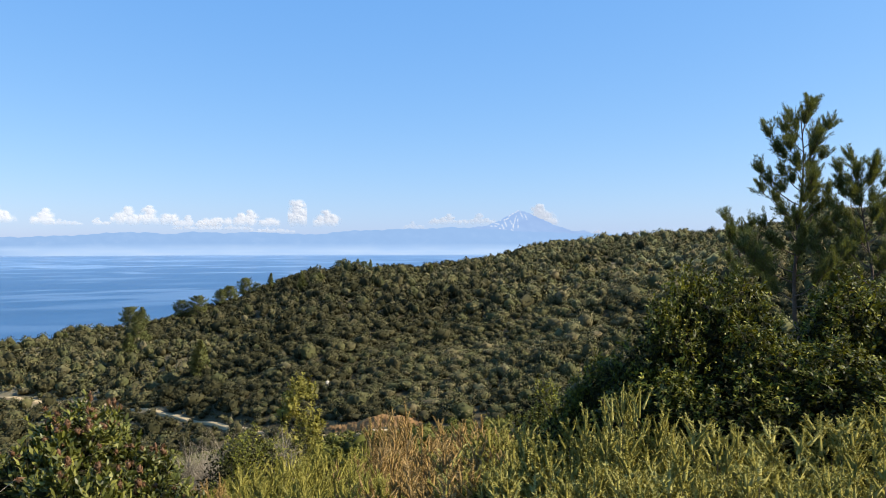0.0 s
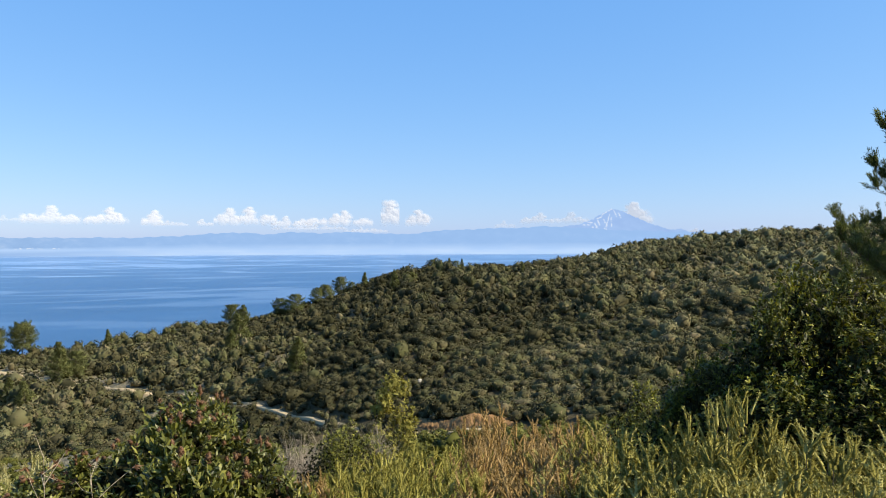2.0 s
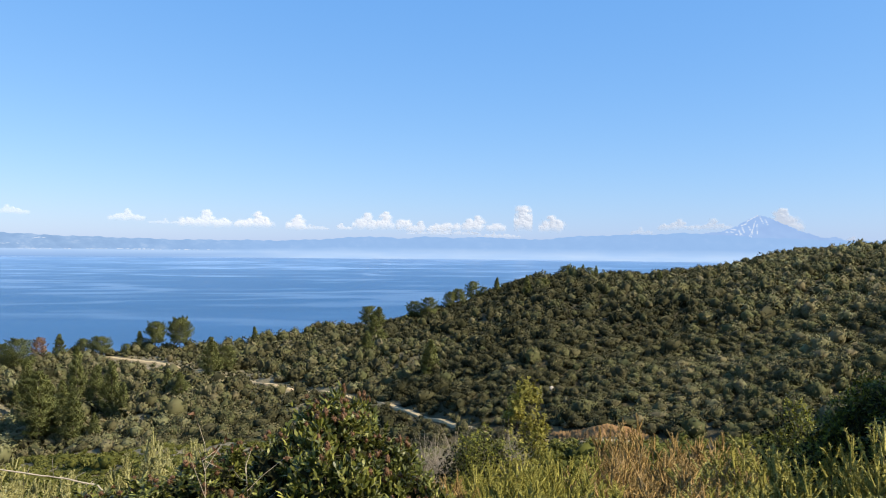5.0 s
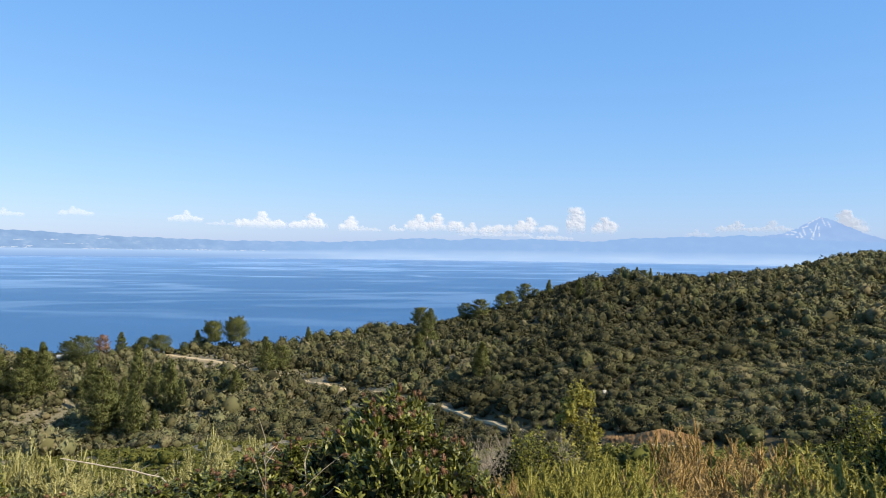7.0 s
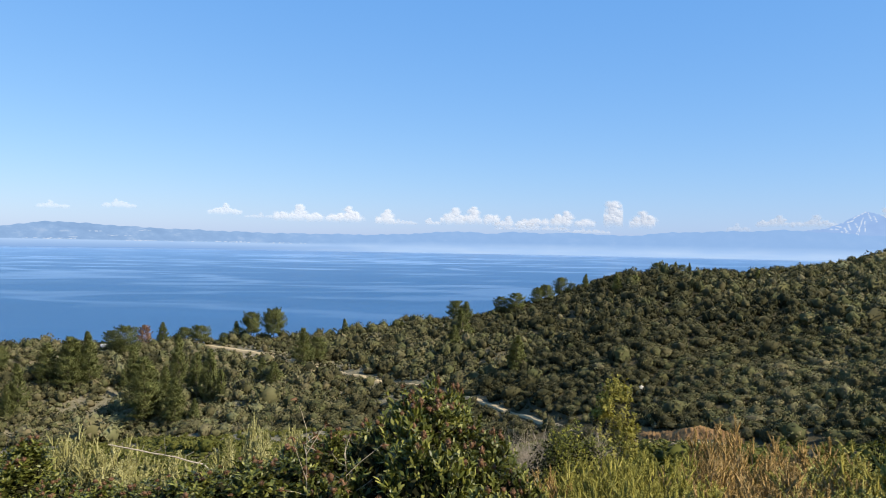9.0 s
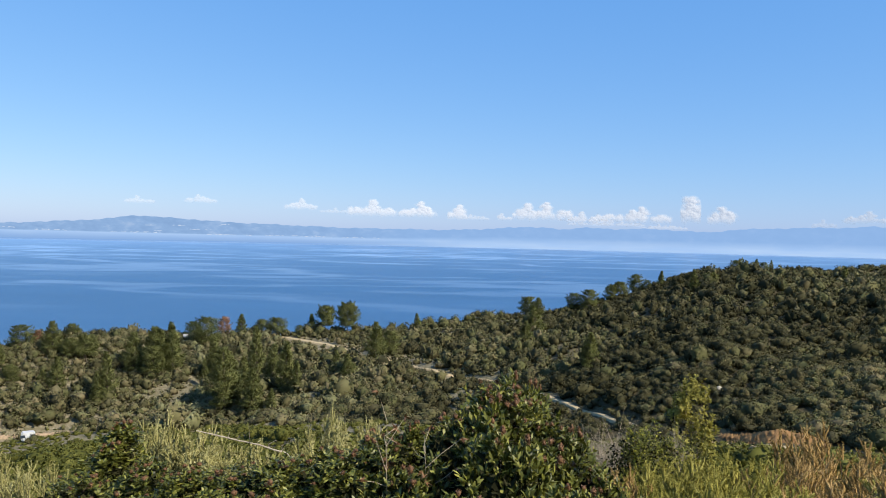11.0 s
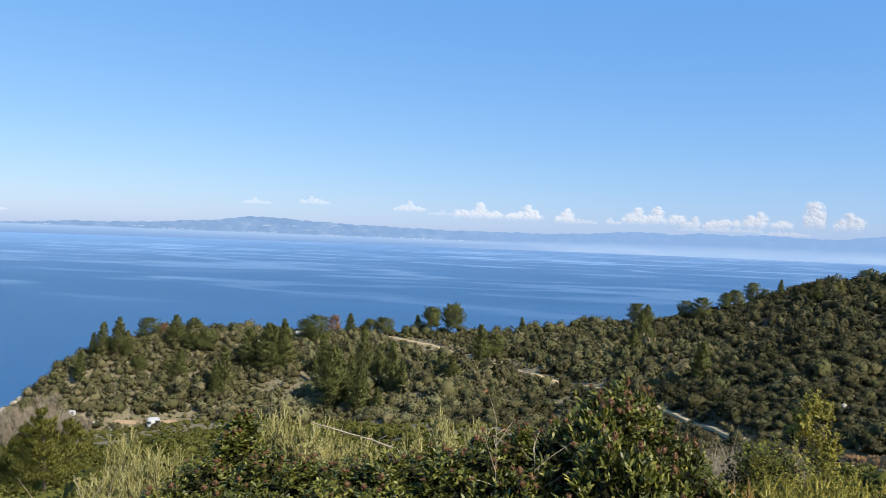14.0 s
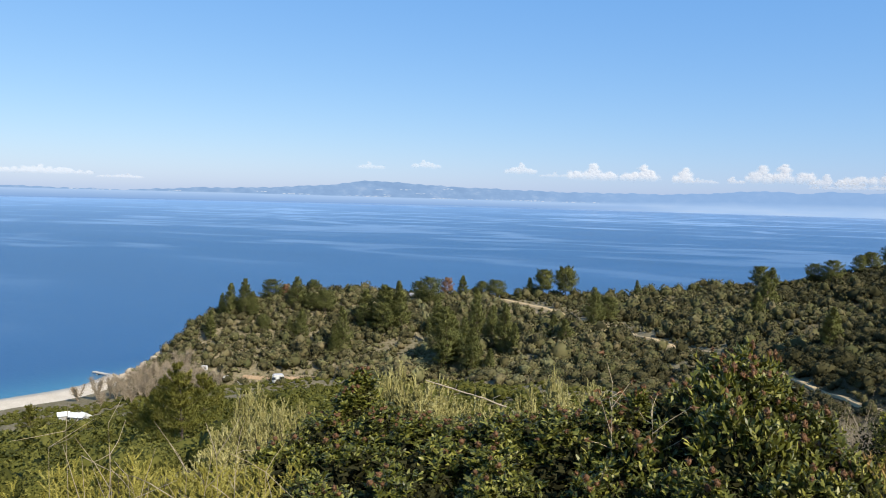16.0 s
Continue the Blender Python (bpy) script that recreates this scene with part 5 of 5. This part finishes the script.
place_by_top(DARK, ((16.4, 6.5, -1.9, 0.66), (18.0, 6.8, -1.2, 0.72), (20.6, 6.6, -1.3, 0.70), (13.7, 6.6, -6.2, 0.70), (11.0, 7.0, -7.6, 0.60), (27.2, 6.9, -1.4, 0.80), (29.6, 7.2, -2.3, 0.90), (21.9, 6.1, -5.0, 0.75), (26.6, 6.1, -5.7, 0.80),
                    (17.4, 6.0, -7.3, 0.70), (12.2, 6.7, -8.0, 0.70), (9.6, 6.8, -9.6, 0.60), (14.8, 6.0, -8.6, 0.75), (24.0, 6.6, -6.0, 0.70), (31.4, 6.8, -3.9, 1.00), (21.3, 5.8, -8.1, 0.80), (28.9, 6.0, -7.6, 0.80)), 3.4, 24)
place_by_top(OAK, ((-14.5, 13.0, -12.7, 1.00), (7.0, 10.0, -9.7, 0.80), (8.0, 9.0, -10.6, 0.70), (-15.7, 12.0, -13.4, 0.90)), 3.0, 28)
place_by_top(HEATHS, ((12.9, 5.3, -9.7, 0.80), (10.8, 5.2, -12.3, 1.26), (15.2, 5.3, -11.9, 1.26), (7.7, 7.0, -12.1, 1.38), (4.4, 8.0, -12.6, 1.49), (8.4, 5.2, -14.0, 1.26), (18.2, 4.6, -12.5, 1.15), (20.8, 4.7, -12.9, 1.15), (24.5, 5.2, -11.2, 1.26), (27.1, 4.9, -11.6, 1.15), (28.8, 5.3, -10.5, 1.26), (16.2, 4.1, -14.5, 1.03), (22.9, 4.1, -14.2, 1.03), (12.3, 4.2, -14.8, 1.03), (4.2, 5.6, -14.7, 1.26), (6.6, 4.7, -15.6, 1.15), (26.3, 4.1, -14.3, 1.03), (19.6, 3.9, -15.2, 0.92), (9.4, 4.1, -16.1, 1.03), (29.0, 4.2, -13.5, 1.03), (13.7, 3.7, -16.6, 0.92), (24.9, 3.7, -15.7, 0.92)), 2.2, 25)
place_by_top(HEATHS_PALE, ((-59.5, 12.2, -13.8, 0.88), (-60.9, 11.2, -15.9, 0.96), (-57.8, 11.2, -14.9, 0.80), (-62.6, 9.2, -17.7, 0.80), (-49.4, 10.7, -12.5, 0.96), (-48.3, 10.8, -13.1, 0.96), (-50.7, 10.6, -13.7, 1.12), (-37.3, 11.1, -12.6, 0.80), (-38.5, 10.6, -13.9, 1.12), (-35.9, 11.1, -13.2, 0.96), (-44.6, 12.1, -14.7, 1.12), (-39.8, 9.6, -14.5, 1.12), (-48.4, 9.7, -14.5, 1.25), (-59.6, 9.2, -17.8, 1.12), (-64.8, 7.2, -19.5, 0.80)), 2.2, 29)
place_by_top(HEATHS_T, ((-3.0, 13.0, -12.0, 1.43), (0.4, 12.0, -12.3, 1.43), (2.4, 9.0, -12.9, 1.21), (-1.4, 8.5, -13.9, 1.21), (-4.3, 9.5, -13.9, 1.21), (1.0, 6.8, -14.3, 1.10), (-16.6, 7.5, -16.4, 0.88), (-2.4, 6.0, -16.0, 1.10), (1.7, 5.2, -16.3, 0.99), (-5.6, 9.5, -14.7, 1.10)), 2.2, 26)
place_by_top(HEATHS_Y, ((-63.0, 6.5, -19.2, 1.00), (-66.5, 6.8, -19.4, 1.00), (-70.5, 7.3, -17.6, 1.00), (-68.3, 6.3, -19.2, 0.90), (-73.5, 7.5, -18.0, 1.00), (-60.8, 6.8, -19.2, 0.90), (-9.8, 8.5, -14.4, 1.21), (-12.2, 8.5, -14.7, 1.21), (-8.2, 7.5, -15.0, 1.10), (-13.9, 7.5, -15.4, 1.10), (-10.7, 6.5, -15.7, 0.99), (-6.6, 6.0, -16.2, 0.99), (-7.6, 10.5, -14.1, 1.21), (-15.4, 8.5, -16.0, 0.99), (-13.2, 6.0, -16.5, 0.88)), 2.2, 27)


# ---- camp, pier and other things by the shore ----
WHITE = simple("weathered_white_paint", (0.40, 0.39, 0.37), (0.56, 0.55, 0.53), 1.2, rough=0.5, spec=0.4)
GREY = simple("grey_roofing", (0.22, 0.21, 0.20), (0.38, 0.36, 0.33), 0.9)
CONCRETE = simple("pier_concrete", (0.34, 0.32, 0.28), (0.50, 0.47, 0.42), 0.7, relief=0.03)
ROCK = simple("shore_rock", (0.32, 0.27, 0.20), (0.48, 0.42, 0.33), 0.6, relief=0.1)
TYRE = simple("tyre_rubber", (0.015, 0.015, 0.015), (0.03, 0.03, 0.03), 5.0)
PANE, pane_nt, pane_b = mat("dark_window_glass", 0.08, 0.5)
pane_b.inputs["Base Color"].default_value = (0.03, 0.04, 0.05, 1)
CANVAS = simple("awning_canvas", (0.50, 0.50, 0.48), (0.70, 0.70, 0.67), 0.8)


def part(name, bm, material, parent, label=""):
    me = bpy.data.meshes.new(name)
    bm.to_mesh(me)
    bm.free()
    me.materials.append(material)
    ob = new(name, me)
    ob.parent = parent
    if label:
        ob["label"] = label
    return ob


def box(lo, hi, bevel=0.0):
    bm = bmesh.new()
    size = [h - l for l, h in zip(lo, hi)]
    mid = [(h + l) / 2 for l, h in zip(lo, hi)]
    bmesh.ops.create_cube(bm, size=1.0, matrix=Matrix.Translation(mid) @ Matrix.Diagonal((*size, 1)))
    if bevel:
        bmesh.ops.bevel(bm, geom=bm.edges[:], offset=bevel, segments=2, affect="EDGES")
    return bm


def wheel(x, y):
    bm = bmesh.new()
    bmesh.ops.create_cone(bm, cap_ends=True, segments=16, radius1=0.32, radius2=0.32, depth=0.2,
                          matrix=Matrix.Translation((x, y, 0.32)) @ Matrix.Rotation(radians(90), 4, "X"))
    return bm


def caravan(tag, long=3.4):
    top = tagged(new("caravan"), *tag)
    part("body", box((-long / 2, -1.05, 0.45), (long / 2, 1.05, 2.55), 0.25), WHITE, top)
    for x in (-1.2, 0.9):
        part("window", box((x - 0.5, -1.075, 1.35), (x + 0.5, -1.04, 2.0), 0.02), PANE, top, "dark window")
    part("door", box((-0.35, -1.08, 0.6), (0.25, -1.045, 2.2), 0.02), CANVAS, top)
    for y in (-1.0, 1.0):
        tyre = part("wheel", wheel(0.3, y * 0.95), TYRE, top, "black tyre")
        part("hub", box((0.18, y * 1.06 - 0.01, 0.2), (0.42, y * 1.06 + 0.01, 0.44), 0.005), GREY, tyre)
    part("drawbar", box((long / 2 - 0.1, -0.06, 0.42), (long / 2 + 1.0, 0.06, 0.5)), GREY, top)
    return top


def hut(tag, w, d, h, roof_mat, wall_mat):
    top = tagged(new("hut"), *tag)
    part("wall", box((-w / 2, -d / 2, -0.8), (w / 2, d / 2, h)), wall_mat, top)
    bm = bmesh.new()
    o = 0.35
    pts = [(-w / 2 - o, -d / 2 - o, h + 0.02), (w / 2 + o, -d / 2 - o, h + 0.02), (w / 2 + o, d / 2 + o, h + 0.02), (-w / 2 - o, d / 2 + o, h + 0.02),
           (-w / 2 - o, 0, h + 0.75), (w / 2 + o, 0, h + 0.75)]
    v = [bm.verts.new(p) for p in pts]
    for f in ((0, 1, 5, 4), (2, 3, 4, 5), (0, 4, 3), (1, 2, 5), (3, 2, 1, 0)):
        bm.faces.new([v[i] for i in f])
    part("roof", bm, roof_mat, top, "shallow pitched roof")
    part("door", box((-0.45, -d / 2 - 0.05, -0.7), (0.45, -d / 2 - 0.01, h - 0.15)), GREY, top)
    part("window", box((w / 4, -d / 2 - 0.04, h - 0.95), (w / 4 + 0.7, -d / 2 - 0.01, h - 0.3)), PANE, top)
    return top


def set_down(ob, az, r, turn, sink=0.0):
    x, y = at(az, r)
    # flat things stand on the highest of their corners
    z = max(float(ground_z(x + dx, y + dy)) for dx in (-1.5, 0, 1.5) for dy in (-1.5, 0, 1.5))
    ob.matrix_basis = Matrix.Translation((x, y, z - sink)) @ Matrix.Rotation(radians(turn), 4, "Z")
    return ob


tag = ("white caravan parked on the camp terrace", "caravan", "caravans of the camp")
first = set_down(caravan(tag, 2.8), -56.9, 199, 62, 0.5)
for az, r, turn in ((-59.6, 222, 40), (-60.6, 225, 75), (-62.1, 229, 30)):
    x, y = at(az, r)
    z = float(ground_z(x, y))
    copy_thing(first, Matrix.Translation((x, y, z)) @ Matrix.Rotation(radians(turn), 4, "Z") @ Matrix.Scale(0.62, 4))
set_down(hut(("low white camp building with a pale roof by the beach", "building", "camp buildings"), 2.6, 2.0, 0.9, CANVAS, WHITE), -70.4, 180, 40)
set_down(hut(("small white camp hut with a pale roof", "building", "camp buildings"), 1.9, 1.6, 0.8, CANVAS, WHITE), -71.3, 181, 75)
set_down(hut(("small white camp shed with a pale roof", "building", "camp buildings"), 1.7, 1.5, 1.0, CANVAS, WHITE), -70.0, 183, 10)
set_down(hut(("pale flat hut half hidden by pines on the headland", "building", "headland huts"), 4.5, 3.0, 1.9, GREY, CANVAS), -46.7, 281, 45, 1.0)


def build_pier():
    (x0, y0), (x1, y1) = at(-66.5, 252), at(-69.4, 268)
    ang = math.atan2(y1 - y0, x1 - x0)
    L = math.hypot(x1 - x0, y1 - y0)
    top = tagged(new("pier"), "short pale concrete pier running out from the rocks", "pier")
    part("deck", box((-13, -0.6, 0.5), (L, 0.6, 0.8), 0.06), CONCRETE, top)
    for i in range(5):
        part("pile", box((L * (i + 0.5) / 5 - 0.3, -0.45, -5), (L * (i + 0.5) / 5 + 0.3, 0.45, 0.5)), CONCRETE, top)
    top.matrix_basis = Matrix.Translation((x0, y0, 0)) @ Matrix.Rotation(ang, 4, "Z")


def boulder(seed, size, tag):
    rng = np.random.default_rng(seed)
    v, f = ico(2)
    v = v * (1 + 0.22 * np.sin(v @ rng.normal(0, 2.4, (3, 1)) + 1) + 0.12 * np.sin(v @ rng.normal(0, 6, (3, 1)))) * size * rng.uniform(0.7, 1.3, 3)
    return tagged(mesh_object("boulder", v, f, ROCK), *tag)


build_pier()
tag = ("weathered pale boulder on the shore", "rock", "boulders on the shore")
rnd = random.Random(6)
for i in range(34):
    az = rnd.uniform(-68.5, -64.6)
    r = float(np.interp(az, (-68.5, -66.5, -64.6), (250, 256, 256))) + rnd.uniform(-5, 5)
    x, y = at(az, r)
    boulder(400 + i, rnd.uniform(0.5, 1.6), tag).location = (x, y, max(float(ground_z(x, y)), -0.3))
tag = ("pale rock showing between the bushes", "rock", "rocks on the slopes")
for az, r, size in ((-34.9, 214, 0.9), (-52.0, 246, 1.0), (-37.2, 214, 0.9), (-8.6, 148, 0.6), (9.7, 300, 1.1), (9.2, 306, 1.0), (10.3, 303, 0.9), (13.4, 240, 0.6)):
    x, y = at(az, r)
    boulder(int(r) + 500, size, tag).location = (x, y, float(ground_z(x, y)) + size * 0.3)

# young yellow-green poplar, leafless bush and dry stalks
tag = ("slim tree with sparse yellowish leaves below the viewpoint", "tree", "")
sapling = broadleaf("sapling", 5.0, 2.6, 330, 900, 0.11, HEATH_YELLOW, tag, lobes=34, crown=0.9, fill=200, slim=0.5, upright=0.5)
x, y = at(-10.7, 45)
gz = float(ground_z(x, y))
sapling.matrix_basis = Matrix.Translation((x, y, gz)) @ Matrix.Diagonal((1.7, 1.7, (EYE + 45 * math.tan(radians(-9.4)) - gz) / 5.0, 1))
tag = ("leafless grey bush with fine pale twigs", "bush", "bare bushes")
LEAFLESS = [bare_tree("bare_bush", 2.4, 150 + i, tag, 900, 1.6) for i in range(2)]
stand(LEAFLESS, [(a, r, EYE + r * math.tan(radians(e)) - float(ground_z(*at(a, r)))) for a, r, e in ((-20.0, 17, -14.3), (-18.6, 18, -14.8), (-21.2, 18, -15.0), (-17.2, 16, -15.2), (-13.5, 30, -13.6))], 2.4, 10)


def dry_stalk(tall, seed, tag, spread=0.5):
    rng = np.random.default_rng(seed)
    h = Heap()
    k = np.linspace(0, 1, 6)[:, None]
    lean = rng.normal(0, spread, 2)
    main = np.column_stack([lean[0] * k ** 1.6 * tall, lean[1] * k ** 1.6 * tall, k * tall])
    h.add(*tube(main, 0.0034 * (1.25 - k[:, 0]), 4))
    for j in range(5):
        i = rng.integers(2, 6)
        d = unit(rng.normal(0, 0.7, 3) + (0, 0, 0.6)) * rng.uniform(0.1, 0.3) * tall
        h.add(*tube([main[i], main[i] + d * 0.5 + rng.normal(0, 0.01, 3), main[i] + d], [0.0022, 0.002, 0.001], 3))
    return tagged(h.make("dry_stalk", PALE_TWIG), *tag)


tag = ("thin dry pale stalk among the bushes", "stalk", "dry stalks")
rnd = random.Random(12)
for i, (az, d, el) in enumerate(((-73.7, 5.0, -16.2), (-72.0, 4.6, -17.4), (-74.7, 5.5, -16.8), (-70.6, 6.0, -16.2), (-73.0, 4.0, -18.4), (-69.6, 4.2, -18.4), (-66.7, 5.0, -17.8), (-64.4, 4.6, -18.6), (-68.5, 4.0, -19.6), (-63.2, 5.5, -18.3), (-74.4, 4.0, -18.9), (-71.3, 4.0, -19.3), (-65.2, 4.2, -20.0), (-61.7, 4.6, -19.5))):
    x, y = at(az, d)
    z = float(ground_z(x, y))
    dry_stalk(EYE + d * math.tan(radians(el)) - z, 600 + i, tag, 0.08).location = (x, y, z)


def dead_branch(az, d, el, drop, seed):
    """A leafless twig that stands out of the bushes, with a few curled dry leaves."""
    rng = np.random.default_rng(seed)
    x, y = at(az, d)
    top = tagged(new("dead_branch"), "bare pale dead branch with curled dry leaves", "branch", "dead branches")
    z1 = EYE + d * math.tan(radians(el))
    z0 = float(ground_z(x, y))
    k = np.linspace(0, 1, 8)[:, None]
    main = np.array([0, 0, -0.1]) * (1 - k) + np.array([*rng.normal(0, 0.15, 2), z1 - z0]) * k + rng.normal(0, 0.02, (8, 3)) * k
    wood = Heap()
    wood.add(*tube(main, 0.007 * (1.2 - k[:, 0]), 5))
    for j in range(8):
        q = rng.uniform(1 - drop / (z1 - z0), 1)
        p = np.array([np.interp(q, k[:, 0], main[:, c]) for c in range(3)])
        v = unit(rng.normal(0, 0.8, 3) + (0, 0, 0.35)) * rng.uniform(0.12, 0.42)
        e = p + v
        wood.add(*tube([p, p + v * 0.5 + rng.normal(0, 0.02, 3), e], [0.004, 0.003, 0.002], 4))
        leaf = Heap()
        b, f = blades(rng, np.repeat([e], 6, 0), rng.normal(0, 1, (6, 3)) - (0, 0, 0.5), 0.06, 0.026, 0.3)
        leaf.add(b, f, np.repeat(rng.uniform(0.3, 1, 6), 3))
        leaf.make("dry_leaf", SEEDS, top, "curled brown dry leaves")
    wood.make("twig", PALE_TWIG, top)
    top.location = (x, y, z0)


for az, d, el, drop, seed in ((-33.8, 6.5, -13.6, 0.8, 710), (-31.6, 6.4, -15.6, 0.5, 711)):
    dead_branch(az, d, el, drop, seed)


def bleached_pole():
    """A long dead stem, bleached grey, that leans across the tops of the bushes."""
    tops = np.array([(-6.23, 5.58, 57.93), (-6.03, 5.88, 57.80), (-5.83, 6.16, 57.68), (-5.65, 6.34, 57.58)])
    foot = tops[-1] + (0.9, 0.1, 0)
    foot[2] = float(ground_z(foot[0], foot[1])) - 0.1
    line = np.vstack([tops, tops[-1] * 0.55 + foot * 0.45 + (0, 0, 0.25), foot])
    t = np.linspace(0, len(line) - 1, 40)
    pts = np.stack([np.interp(t, np.arange(len(line)), line[:, k]) for k in range(3)], 1)
    rng = np.random.default_rng(44)
    pts += np.cumsum(rng.normal(0, 0.0025, pts.shape), 0)
    h = Heap()
    h.add(*tube(pts, np.linspace(0.006, 0.010, 40) * rng.uniform(0.85, 1.25, 40), 7))
    for i in (3, 7, 12, 17, 21):
        h.add(*tube([pts[i], pts[i] + rng.normal(0, 0.02, 3) + (0, 0, 0.03), pts[i] + rng.normal(0, 0.04, 3) + (0, 0, 0.07)], [0.006, 0.004, 0.002], 4))
    return tagged(h.make("dead_pole", PALE_POLE), "bleached grey dead stem leaning across the bushes", "branch", "dead branches")


PALE_POLE = simple("bleached_wood", (0.22, 0.175, 0.12), (0.42, 0.36, 0.27), 9.0, rough=0.8)
bleached_pole()
